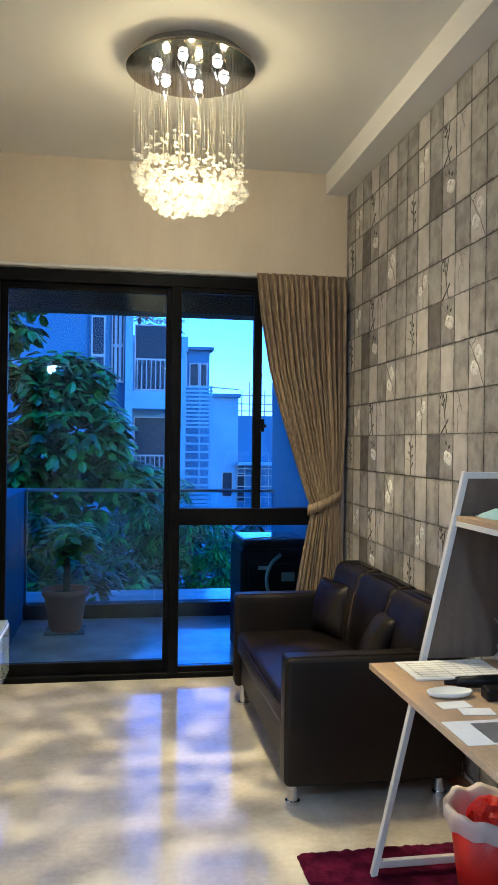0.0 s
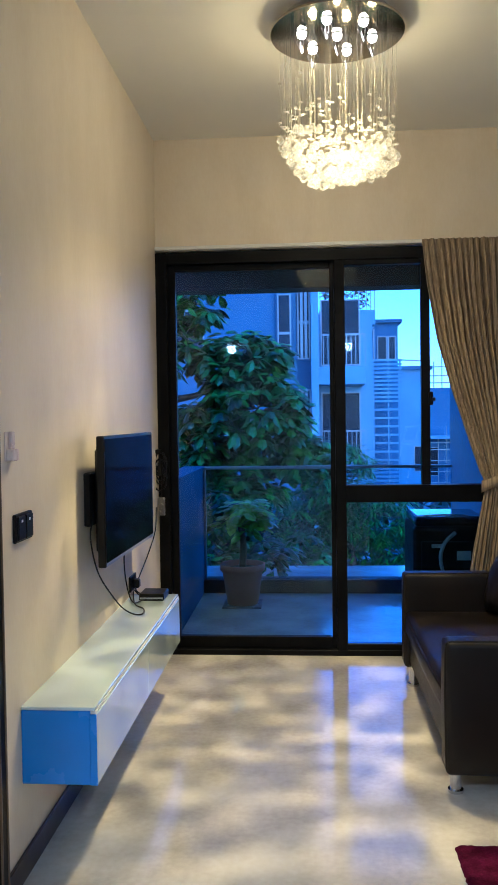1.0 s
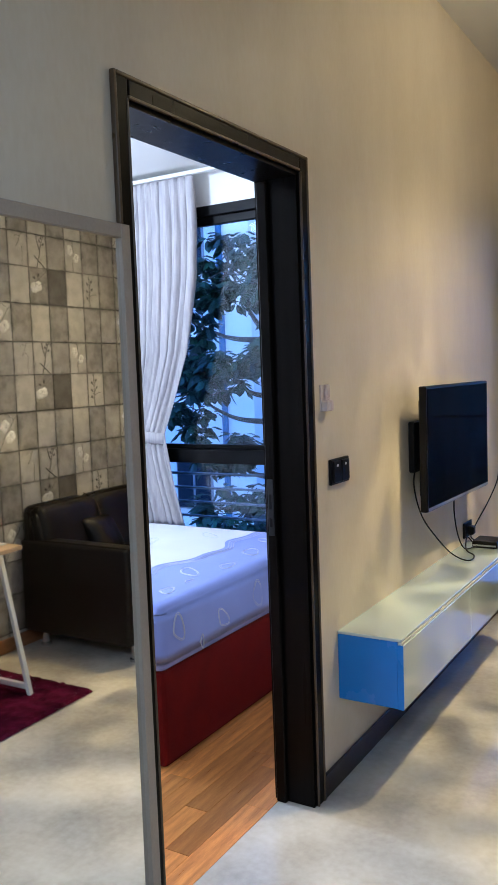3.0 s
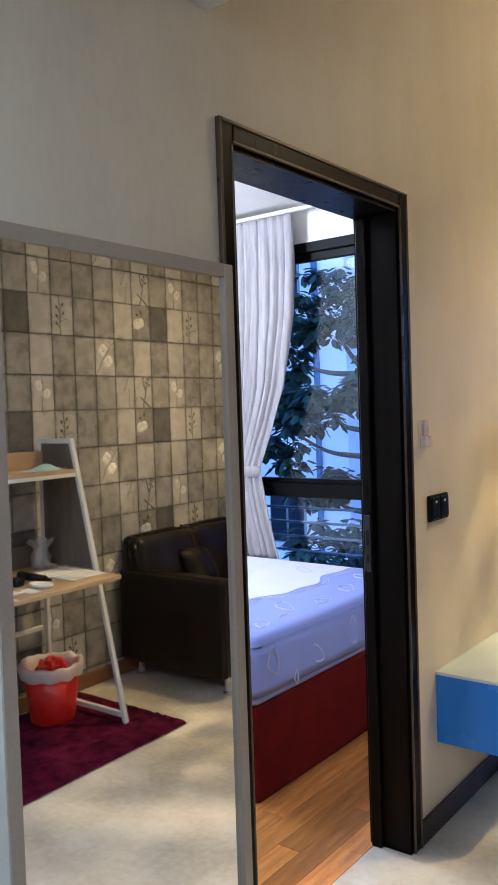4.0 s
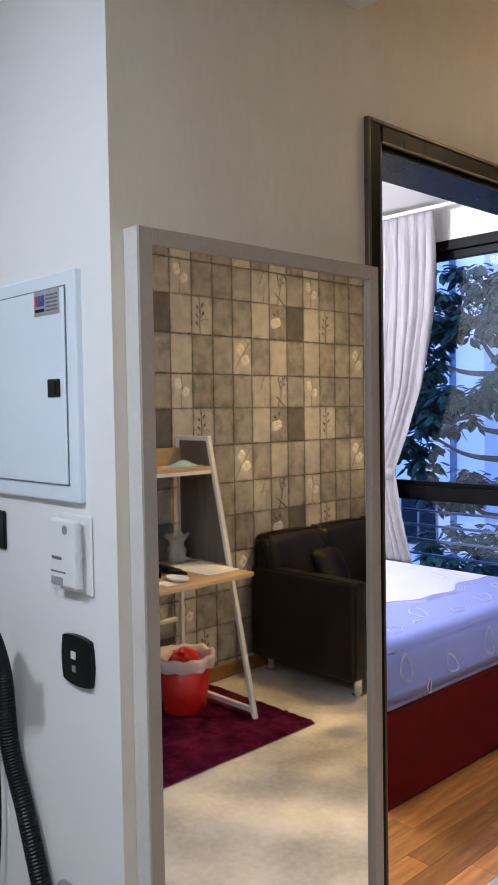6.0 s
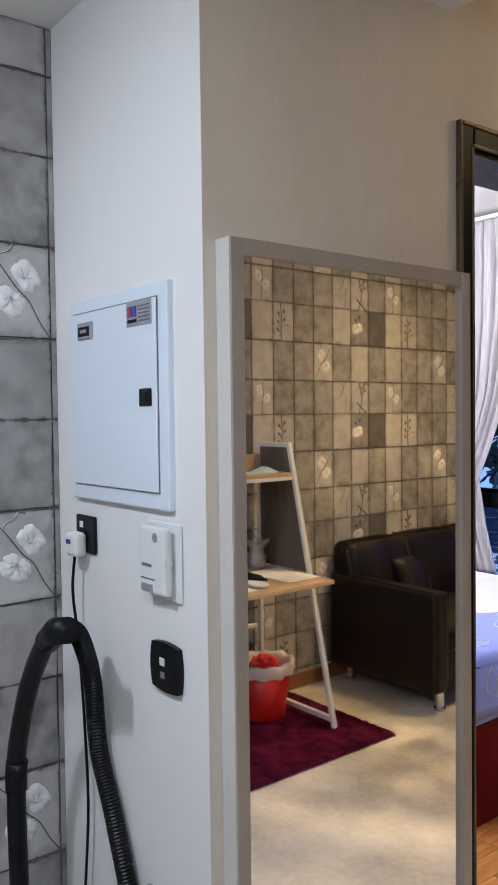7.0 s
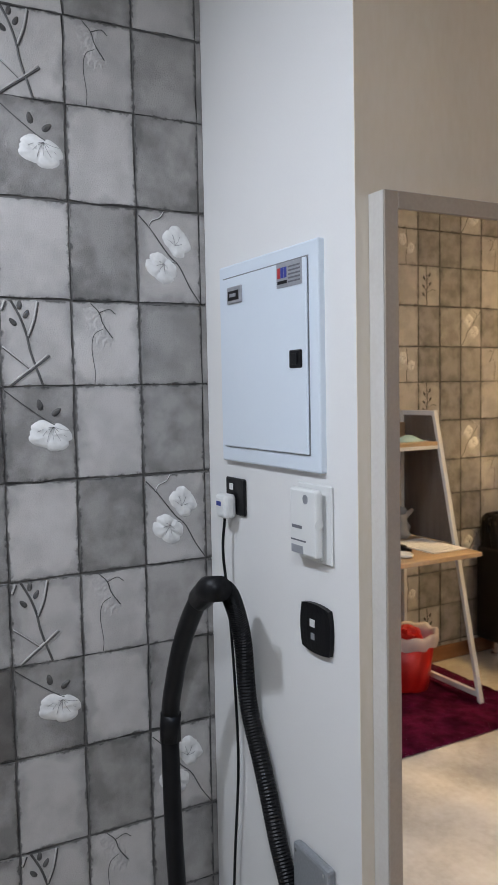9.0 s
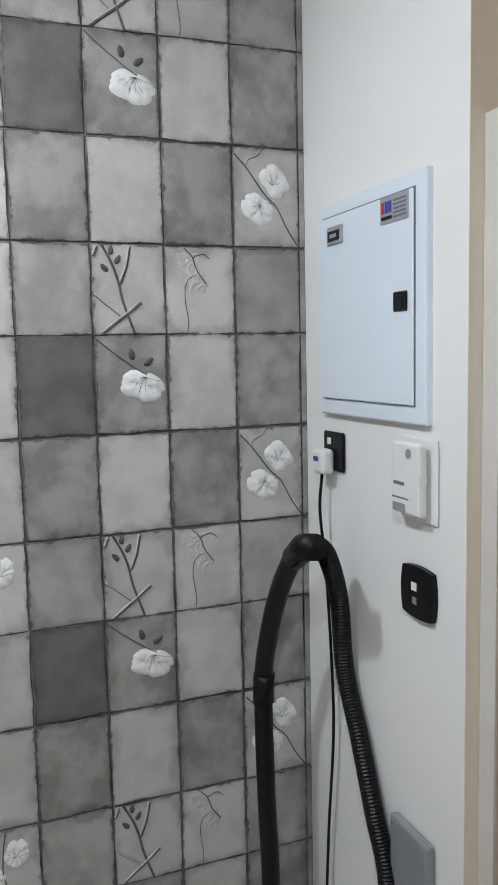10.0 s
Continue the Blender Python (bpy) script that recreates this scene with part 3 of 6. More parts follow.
def bar(name, x0, x1, z0, z1, y0=F0, y1=F1, parent=win, bev=0.003):
    return part(name, box(B(), x0, x1, y0, y1, z0, z1, bev), M["black"], parent)


bar("outer_frame", WX0, WX0 + 0.07, 0, 2.47)
bar("outer_frame", WX1 - 0.06, WX1, 0, 2.47)
bar("outer_frame", WX0 + 0.07, WX1 - 0.06, 2.40, 2.47)
bar("outer_frame", WX0 + 0.07, WX1 - 0.06, 0.0, 0.035)
bar("sash_stile", WX0 + 0.07, -0.545, 0.035, 2.40, YW + 0.03, YW + 0.075)
bar("sash_stile", 0.398, 0.442, 0.035, 2.40, YW + 0.03, YW + 0.075)
bar("sash_rail", -0.545, 0.398, 0.035, 0.105, YW + 0.03, YW + 0.075)
bar("sash_rail", -0.545, 0.398, 2.36, 2.40, YW + 0.03, YW + 0.075)
bar("mullion", 0.425, 0.488, 0.035, 2.40, YW - 0.03, YW + 0.028)
bar("transom", 0.488, WX1 - 0.06, 0.938, 1.042, YW - 0.015, YW + 0.07)
bar("mullion", 0.945, 0.995, 1.042, 2.40, YW + 0.0, YW + 0.06)
bar("bottom_rail", 0.488, WX1 - 0.06, 0.035, 0.07, YW - 0.0, YW + 0.06)
bar("top_rail", 0.488, 0.945, 2.37, 2.40, YW, YW + 0.06)
bar("top_rail", 0.995, WX1 - 0.06, 2.37, 2.40, YW, YW + 0.06)
handle = bar("window_latch", 0.985, 1.008, 1.52, 1.60, YW - 0.03, YW + 0.0)
part("latch_lever", box(B(), 1.0, 1.02, YW - 0.045, YW - 0.02, 1.545, 1.565, 0.004, 2), M["plastic"], handle)
for x0, x1, z0, z1, y in ((-0.545, 0.398, 0.105, 2.36, YW + 0.05), (0.488, 0.945, 1.042, 2.37, YW + 0.03), (0.995, WX1 - 0.06, 1.042, 2.37, YW + 0.03), (0.488, WX1 - 0.06, 0.07, 0.938, YW + 0.03)):
    g = part("pane", box(B(), x0, x1, y, y + 0.006, z0, z1), M["glass"], win, "blue-tinted window pane")
    g.visible_shadow = True
bm = B()
box(bm, WX0 + 0.002, XR - 0.004, YW - 0.035, YW - 0.001, 2.483, 2.505, 0.004)
solid("trim_curtain_track", bm, M["steel"], "slim white curtain track above the window")

# bedroom window
bwin = thing("window_2", -1.7, YBW, BWZ0, "dark framed bedroom window with lower guard rails", "window", kind="structure")
for x0, x1, z0, z1 in ((BWX0, BWX0 + 0.06, BWZ0, BWZ1), (BWX1 - 0.06, BWX1, BWZ0, BWZ1), (BWX0 + 0.06, BWX1 - 0.06, BWZ1 - 0.055, BWZ1), (BWX0 + 0.06, BWX1 - 0.06, 0.97, 1.05), (BWX0 + 0.06, BWX1 - 0.06, BWZ0, BWZ0 + 0.05)):
    bar("outer_frame", x0, x1, z0, z1, YBW - 0.01, YBW + 0.08, bwin)
bar("sash_rail", BWX0 + 0.06, BWX1 - 0.06, BWZ1 - 0.10, BWZ1 - 0.055, YBW + 0.02, YBW + 0.06, bwin)
bar("sash_rail", BWX0 + 0.06, BWX1 - 0.06, 1.05, 1.075, YBW + 0.02, YBW + 0.06, bwin)
bar("mullion", -1.35, -1.29, 1.075, BWZ1 - 0.10, YBW + 0.02, YBW + 0.06, bwin)
for z0, z1 in ((1.075, BWZ1 - 0.10), (BWZ0 + 0.05, 0.97)):
    g = part("pane", box(B(), BWX0 + 0.06, BWX1 - 0.06, YBW + 0.035, YBW + 0.041, z0, z1), M["bglass"], bwin, "blue-tinted window pane")
    g.visible_shadow = True
for k in range(5):
    part("guard_rail", rod(B(), (BWX0, YBW + 0.13, 0.55 + 0.085 * k), (BWX1, YBW + 0.13, 0.55 + 0.085 * k), 0.008, n=8), M["metal_g"], bwin, smooth=True)

# ---------------------------------------------------------------- living room things
def rounded(x0, x1, y0, y1, z0, z1, r=0.03, seg=3, puff=0.0):
    """A soft upholstered block."""
    bm = box(B(), x0, x1, y0, y1, z0, z1)
    if puff:
        bmesh.ops.subdivide_edges(bm, edges=bm.edges[:], cuts=6, use_grid_fill=True)
        c, h = Vector(((x0 + x1) / 2, (y0 + y1) / 2, (z0 + z1) / 2)), Vector(((x1 - x0) / 2, (y1 - y0) / 2, (z1 - z0) / 2))
        for v in bm.verts:
            u = Vector([(v.co[i] - c[i]) / h[i] for i in range(3)])
            for i in range(3):
                a, b = u[(i + 1) % 3], u[(i + 2) % 3]
                v.co[i] += math.copysign(puff, u[i]) * (abs(u[i]) > 0.99) * (1 - a * a) * (1 - b * b)
        es = [e for e in bm.edges if len(e.link_faces) == 2 and e.calc_face_angle(0) > 0.6]
    else:
        es = bm.edges[:]
    bmesh.ops.bevel(bm, geom=es, offset=r, segments=seg, profile=0.5, affect='EDGES')
    return bm


SX0, SY0, SY1 = 0.765, 2.965, 4.41
sofa = thing("sofa", 1.15, 3.69, 0, "dark brown leather two-seat sofa on short chrome legs", "sofa")
part("base", rounded(SX0 + 0.03, 1.50, SY0 + 0.105, SY1 - 0.105, 0.115, 0.30, 0.012, 2), M["leather"], sofa)
part("seat", rounded(SX0 + 0.004, 1.32, SY0 + 0.115, SY1 - 0.115, 0.292, 0.412, 0.035, 4, 0.012), M["leather"], sofa, smooth=True)
part("armrest", rounded(SX0, 1.50, SY0, SY0 + 0.12, 0.10, 0.606, 0.02, 3, 0.004), M["leather"], sofa, smooth=True)
part("armrest", rounded(SX0, 1.50, SY1 - 0.12, SY1, 0.10, 0.606, 0.02, 3, 0.004), M["leather"], sofa, smooth=True)
for a, b in ((SY0 + 0.03, 3.458), (3.446, 3.938), (3.926, SY1 - 0.03)):
    bm = rounded(1.29, 1.512, a, b, 0.36, 0.785, 0.042, 4, 0.006)
    for v in bm.verts:                                            # raked, rounder at the top
        k = (v.co.z - 0.36) / 0.425
        if v.co.x < 1.40:
            v.co.x += 0.07 * k * k
    part("backrest", bm, M["leather"], sofa, smooth=True)
for y in (3.452, 3.932):
    part("seam", tube(B(), [(1.298, y, 0.5), (1.325, y, 0.66), (1.355, y, 0.735), (1.40, y, 0.785), (1.46, y, 0.794)], 0.003, 6), M["stitch"], sofa)
part("piping", tube(B(), [(SX0 + 0.012, SY0 + 0.12, 0.30), (SX0 + 0.012, SY1 - 0.12, 0.30)], 0.004, 6), M["stitch"], sofa)
for x in (0.815, 1.44):
    for y in (SY0 + 0.10, SY1 - 0.10):
        leg = part("leg", rod(B(), (x, y, 0.006), (x, y, 0.118), 0.022, n=20), M["chrome"], sofa, "chrome leg", smooth=False)
        part("foot_pad", rod(B(), (x, y, 0), (x, y, 0.012), 0.030, n=20), M["chrome"], leg)


def pillow(x, y, z, rz, tilt, s=0.36):
    ob = thing("cushion", x, y, z, "small square brown leather cushion leaning on the sofa", "cushion", "sofa cushions")
    bm = B()
    n = 14
    for side in (1, -1):
        g = {}
        for i in range(n + 1):
            for j in range(n + 1):
                u, v = 2 * i / n - 1, 2 * j / n - 1
                th = 0.075 * (max(0, (1 - u ** 4) * (1 - v ** 4))) ** 0.7
                pin = 1 - 0.07 * (1 - abs(u * v))
                w = 0.006 * noise.noise((u * 3, v * 3, side * 4.0))
                g[i, j] = bm.verts.new((side * (th + w * th * 10) + 0.0, u * s / 2 * pin, v * s / 2 * pin + s / 2))
        for i in range(n):
            for j in range(n):
                bm.faces.new((g[i, j], g[i + 1, j], g[i + 1, j + 1], g[i, j + 1]))
    bmesh.ops.remove_doubles(bm, verts=bm.verts[:], dist=0.002)
    bmesh.ops.transform(bm, matrix=pose(x, y, z, 0, tilt, rz), verts=bm.verts[:])
    part("cover", bm, M["leather"], ob, smooth=True)


pillow(1.245, 4.15, 0.408, 20, 14, 0.30)
pillow(1.24, 3.45, 0.408, -16, 26, 0.30)


# curtains
def curtain(name, xl, xr, y, z0, z1, folds, material, label, tie_z, tie_label, amp=0.03):
    """Pleated cloth between two edge curves xl(z), xr(z), drawn together by a tie."""
    ob = thing(name, (xl(z1) + xr(z1)) / 2, y, z0, label, "curtain")
    bm = B()
    nu, nv = folds * 8, 70
    rows = []
    for j in range(nv + 1):
        z = z0 + (z1 - z0) * j / nv
        a, b = xl(z), xr(z)
        head = 1 if z < z1 - 0.10 else 0.55
        row = []
        for i in range(nu + 1):
            u = i / nu
            ph = 2 * math.pi * folds * u + 4.2 * noise.noise((u * 6, z * 0.7, 2.0 + folds))
            d = math.sin(ph) + 0.45 * math.sin(2.3 * ph + 1 + z) + 0.5 * noise.noise((u * 38, z * 1.3, 4.0))
            aa = amp * head * (0.75 + 0.5 * noise.noise((u * 9, z * 0.5, 7.0)))
            pinch = min(1.0, 0.35 + abs(z - tie_z) * 1.6)
            row.append(bm.verts.new((a + (b - a) * u + 0.004 * math.cos(ph), y + aa * d * pinch - 0.05 * (1 - pinch) * math.sin(math.pi * u), z)))
        rows.append(row)
    for r0, r1 in zip(rows, rows[1:]):
        for i in range(nu):
            bm.faces.new((r0[i], r0[i + 1], r1[i + 1], r1[i]))
    cloth = part("cloth", bm, material, ob, smooth=True)
    s = cloth.modifiers.new("thick", 'SOLIDIFY')
    s.thickness = 0.003
    bm = B()
    a, b = xl(tie_z) - 0.012, xr(tie_z) + 0.005
    for sgn in (1,):
        ring = []
        for i in range(29):
            t = math.pi * 2 * i / 28
            cx, cy = (a + b) / 2 + (b - a) / 2 * math.cos(t), y + 0.048 * math.sin(t)
            lift = 0.10 * ((cx - a) / (b - a) - 0.45) * (1 if xr(z1) > 0 else -0.4)
            ring.append((cx, cy, tie_z + lift))
        lo = [bm.verts.new((p[0], p[1], p[2] - 0.032)) for p in ring[:-1]]
        hi = [bm.verts.new((p[0], p[1], p[2] + 0.032)) for p in ring[:-1]]
        for i in range(28):
            bm.faces.new((lo[i], lo[(i + 1) % 28], hi[(i + 1) % 28], hi[i]))
    tie = part("tie_band", bm, material, ob, tie_label, smooth=True)
    tie.modifiers.new("thick", 'SOLIDIFY').thickness = 0.004
    return ob


def curve_of(pairs):
    zs, xs = [p[0] for p in pairs], [p[1] for p in pairs]
    return lambda z: float(np.interp(z, zs, xs))


curtain("curtain", curve_of([(0.03, 1.15), (0.56, 1.21), (0.84, 1.26), (1.05, 1.30), (1.12, 1.265), (1.36, 1.185), (1.6, 1.105), (1.9, 1.02), (2.22, 0.965), (2.49, 0.935)]),
        lambda z: 1.505 - 0.02 * math.exp(-((z - 1.08) / 0.3) ** 2), YW - 0.10, 0.03, 2.49, 15, M["curtain"],
        "taupe pleated curtain drawn aside with a matching tie", 1.08, "taupe tie band", 0.030)
curtain("curtain", curve_of([(0.62, -2.62), (2.55, -2.62)]),
        curve_of([(0.62, -2.12), (0.9, -2.20), (1.14, -2.25), (1.35, -2.16), (1.6, -2.07), (2.0, -2.0), (2.3, -1.98), (2.55, -1.985)]), YBW - 0.11, 0.62, 2.55, 11, M["bcurtain"],
        "pale grey pleated curtain drawn aside beside the bedroom window", 1.14, "pale grey tie band", 0.022)
bm = B()
box(bm, -3.2, XBI - 0.01, YBW - 0.13, YBW - 0.10, 2.552, 2.572, 0.003)
solid("trim_bedroom_curtain_track", bm, M["steel"], "white curtain track under the bedroom ceiling")

# chandelier
ch = thing("chandelier", CHX, CHY, ZC, "round chrome chandelier with crystal drops on fine wires", "chandelier")
part("canopy", lathe(B(), [(0.2855, -0.048), (0.287, -0.054), (0.2855, -0.060), (0.0005, -0.060)], (CHX, CHY, ZC), 64), M["disc"], ch, "mirror-polished chrome disc", smooth=False)
part("drum", lathe(B(), [(0.235, 0), (0.236, -0.004), (0.252, -0.040), (0.27, -0.0478)], (CHX, CHY, ZC), 64), M["bronze"], ch, "brushed chrome drum", smooth=True)
for dx, dy in BULBS:
    sock = part("bulb_socket", rod(B(), (CHX + dx, CHY + dy, ZC - 0.060), (CHX + dx, CHY + dy, ZC - 0.064), 0.025, n=18), M["chrome"], ch)
    bm = B()
    bmesh.ops.create_icosphere(bm, subdivisions=2, radius=0.021, matrix=Matrix.Translation((CHX + dx, CHY + dy, ZC - 0.066)))
    b = part("bulb", bm, M["bulb"], ch, "lit white bulb", smooth=True)
    bm = B()
    for k in range(4):
        a = math.pi / 2 * k + 0.3
        c, s_ = math.cos(a) * 0.026, math.sin(a) * 0.026
        tube(bm, [(CHX + dx, CHY + dy, ZC - 0.062), (CHX + dx + c, CHY + dy + s_, ZC - 0.098), (CHX + dx, CHY + dy, ZC - 0.150)], 0.0013, 5)
    part("bulb_cage", bm, M["chrome"], ch)
rng = random.Random(5)
wires, bead_pos, drop_pos = B(), [], []
for i in range(-10, 11):
    for j in range(-10, 11):
        x, y = 0.033 * (i + 0.5 * (j % 2)) + rng.uniform(-0.006, 0.006), 0.031 * j + rng.uniform(-0.006, 0.006)
        r = math.hypot(x, y)
        if r > 0.255:
            continue
        wave = 2.475 + 0.13 * (r / 0.235) ** 2 * (1 if x < 0 else 0.55) + 0.02 * math.sin(14 * x + 9 * y)
        zb = wave + 0.045 * rng.random()
        if (i + j) % 2 or r > 0.2:
            rod(wires, (CHX + x, CHY + y, ZC - 0.060), (CHX + x, CHY + y, zb), 0.0004, n=4, caps=False)
        drop_pos.append((x, y, zb))
        for k in range(rng.randint(1, 3)):
            bead_pos.append((x, y, zb + 0.03 + 0.085 * rng.random() ** 1.5))
        if rng.random() < 0.22:
            bead_pos.append((x, y, zb + 0.12 + rng.uniform(0, 0.11)))
tagged(part("wire", wires, M["wire"], ch), kind="stuff")
bm = B()
bmesh.ops.create_icosphere(bm, subdivisions=2, radius=0.0165)
for v in bm.verts:
    if v.co.z > 0.009:
        v.co.z += 0.006
drop_me = mesh_of("crystal_drop", bm, M["crystal"])
bm = B()
bmesh.ops.create_icosphere(bm, subdivisions=1, radius=0.0095, matrix=Matrix.Diagonal((1, 1, 0.5, 1)))
bead_me = mesh_of("crystal_bead", bm, M["crystal"])


def hang(name, me, x, y, z, parent):
    o = new(name, me)
    o.parent = parent
    o.location = (x, y, z)
    return o


for x, y, z in drop_pos:
    hang("crystal_drop", drop_me, x, y, z - ZC - 0.02, ch)
for x, y, z in bead_pos[:300]:
    hang("crystal_bead", bead_me, x, y, z - ZC, ch)
bm = B()
for x, y, z in bead_pos[300:]:
    bmesh.ops.create_icosphere(bm, subdivisions=1, radius=0.0095, matrix=Matrix.Translation((CHX + x, CHY + y, z)) @ Matrix.Diagonal((1, 1, 0.65, 1)))
tagged(part("bead_rest", bm, M["crystal"], ch), kind="stuff")


# television, bracket, console
tv = thing("television", -0.58, 3.55, 0.85, "flat black television on a swivelling wall bracket", "television")
P0, P1 = Vector((-0.560, 3.10)), Vector((-0.537, 3.98))
dirv = (P1 - P0).normalized()
TVM = Matrix(((dirv.x, dirv.y, 0, P0.x), (dirv.y, -dirv.x, 0, P0.y), (0, 0, 1, 0.862), (0, 0, 0, 1)))
TVL, TVH = (P1 - P0).length, 0.53


def tvp(name, b, material, parent, label="", bev=0.004):
    bm = box(B(), *b, bev)
    bmesh.ops.transform(bm, matrix=TVM, verts=bm.verts[:])
    return part(name, bm, material, parent, label)


# local axes: along the set, towards the viewer, up
tvp("cabinet", (0.05, TVL - 0.05, -0.05, 0.0, 0.05, TVH - 0.05), M["plastic"], tv, bev=0.012)
tvp("bezel", (0, TVL, -0.026, 0.006, 0, TVH), M["plastic"], tv)
tvp("screen", (0.012, TVL - 0.012, 0.004, 0.0075, 0.02, TVH - 0.012), M["screen"], tv, "dark glossy screen", 0.0)
tvp("chin", (0.012, TVL - 0.012, 0.004, 0.008, 0.004, 0.016), M["label"], tv, "thin silver lower strip", 0.0)
arm = part("bracket", box(B(), XL, XL + 0.03, 3.17, 3.40, 1.02, 1.24, 0.005), M["plastic"], tv)
part("bracket_arm", box(B(), XL + 0.03, -0.61, 3.22, 3.52, 1.08, 1.19, 0.006), M["plastic"], arm)

con = thing("tv_console", -0.53, 3.23, 0.30, "wall-hung blue console with a pale glass top", "cabinet")
CX1, CY0, CY1, CZ0, CZ1 = -0.415, 2.407, 4.05, 0.302, 0.551
part("body", box(B(), XL, CX1 - 0.022, CY0, CY1, CZ0, CZ1 - 0.012, 0.002), M["cblue"], con)
part("top", box(B(), XL, CX1 - 0.006, CY0 - 0.001, CY1, CZ1 - 0.0115, CZ1, 0.002), M["cgloss"], con, "pale glass top")
for k in range(2):
    a, b = CY0 + k * (CY1 - CY0) / 2, CY0 + (k + 1) * (CY1 - CY0) / 2
    part("drop_front", box(B(), CX1 - 0.0215, CX1, a + 0.001, b - 0.001, CZ0, CZ1 - 0.022, 0.002), M["cgloss"], con, "pale gloss drop front")
part("edge_strip", box(B(), CX1 - 0.02, CX1 - 0.004, CY0, CY1, CZ1 - 0.0205, CZ1 - 0.0125), M["steel"], con)
part("front_edge", box(B(), CX1 - 0.0216, CX1 - 0.0008, CY0 - 0.0022, CY0 + 0.0006, CZ0, CZ1 - 0.022), M["cblue"], con)

# tall wall mirror
mir = thing("wall_mirror", XL, 0.967, 0.0, "tall mirror in a deep taupe frame on the wall", "mirror")
MY0, MY1, MZ0, MZ1, MX = 0.638, 1.298, 0.24, 1.81, XL + 0.042
for b in ((MY0, MY0 + 0.03, MZ0, MZ1), (MY1 - 0.03, MY1, MZ0, MZ1), (MY0 + 0.03, MY1 - 0.03, MZ1 - 0.03, MZ1), (MY0 + 0.03, MY1 - 0.03, MZ0, MZ0 + 0.03)):
    part("frame_bar", box(B(), XL + 0.001, MX, *b, 0.0015), M["mframe"], mir)
# left side of the frame, paler than its taupe front
part("side_strip", box(B(), XL + 0.001, MX - 0.002, MY0 - 0.0016, MY0 - 0.0001, MZ0, MZ1 - 0.001), M["mside"], mir, "paler left side of the frame")
bm = box(B(), -0.006, 0.0, -0.305, 0.305, -0.76, 0.76)
bmesh.ops.transform(bm, matrix=pose(XL + 0.034, 0.968, 1.025, 0, 0.12, 0.58), verts=bm.verts[:])
part("mirror_glass", bm, M["mirror"], mir, "clear mirror glass")

# ladder desk
desk = thing("ladder_desk", 1.25, 1.95, 0, "white-framed ladder desk with an oak top and shelf", "desk")
for y in (2.455, 1.525):
    side = part("side_frame", beam(B(), (0.952, y, 0.012), (1.262, y, 1.36), 0.024, 0.020, 0.002), M["steel"], desk, "white steel side frame")
    part("back_post", box(B(), 1.478, 1.502, y - 0.010, y + 0.010, 0, 1.360, 0.002), M["steel"], side)
    part("top_bar", box(B(), 1.262, 1.478, y - 0.010, y + 0.010, 1.337, 1.360, 0.002), M["steel"], side)
    part("foot_bar", box(B(), 0.972, 1.478, y - 0.010, y + 0.010, 0.045, 0.07, 0.002), M["steel"], side)
    bm = B()
    vs = [bm.verts.new((x, y + d, z)) for d in (-0.006, 0.006) for x, z in ((1.122, 0.735), (1.478, 0.735), (1.478, 1.337), (1.258, 1.337))]
    for f in ((0, 1, 2, 3), (7, 6, 5, 4), (0, 4, 5, 1), (1, 5, 6, 2), (2, 6, 7, 3), (3, 7, 4, 0)):
        bm.faces.new([vs[i] for i in f])
    part("side_panel", bm, M["greyboard"], side, "grey-brown side panel")
part("desktop", box(B(), 0.922, 1.478, 1.47, 2.43, 0.712, 0.732, 0.0015), M["oak"], desk, "light oak desktop")
part("shelf", box(B(), 1.225, 1.478, 1.536, 2.444, 1.195, 1.213, 0.0015), M["oak"], desk, "light oak shelf")
part("shelf_lip", box(B(), 1.222, 1.232, 1.536, 2.444, 1.178, 1.195, 0.001), M["steel"], desk)
part("back_board", box(B(), 1.462, 1.477, 1.536, 2.444, 1.213, 1.30, 0.001), M["oak"], desk)
part("back_board", box(B(), 1.462, 1.477, 1.536, 2.444, 0.732, 0.84, 0.001), M["greyboard"], desk)
part("rear_bar", box(B(), 1.48, 1.50, 1.51, 2.42, 0.40, 0.42, 0.001), M["steel"], desk)

# rug, bin
bm = B()
nx, ny = 70, 130
g = [[None] * (ny + 1) for _ in range(nx + 1)]
for i in range(nx + 1):
    for j in range(ny + 1):
        x, y = 0.735 + 0.745 * i / nx, 1.15 + 1.49 * j / ny
        e = min(i, nx - i, j, ny - j)
        z = 0.004 + (0.016 + 0.006 * noise.noise((x * 40, y * 40, 0)) + 0.004 * noise.noise((x * 9, y * 9, 3))) * (1 if e else 0.1)
        edge = 0.006 * noise.noise((x * 60, y * 60, 5)) if e < 2 else 0
        g[i][j] = bm.verts.new((x + edge, y + edge, z))
for i in range(nx):
    for j in range(ny):
        bm.faces.new((g[i][j], g[i + 1][j], g[i + 1][j + 1], g[i][j + 1]))
rug = part("shaggy_rug", bm, M["rug"], None, "", True)
tagged(rug, "short-pile purple rug under the desk", "rug")

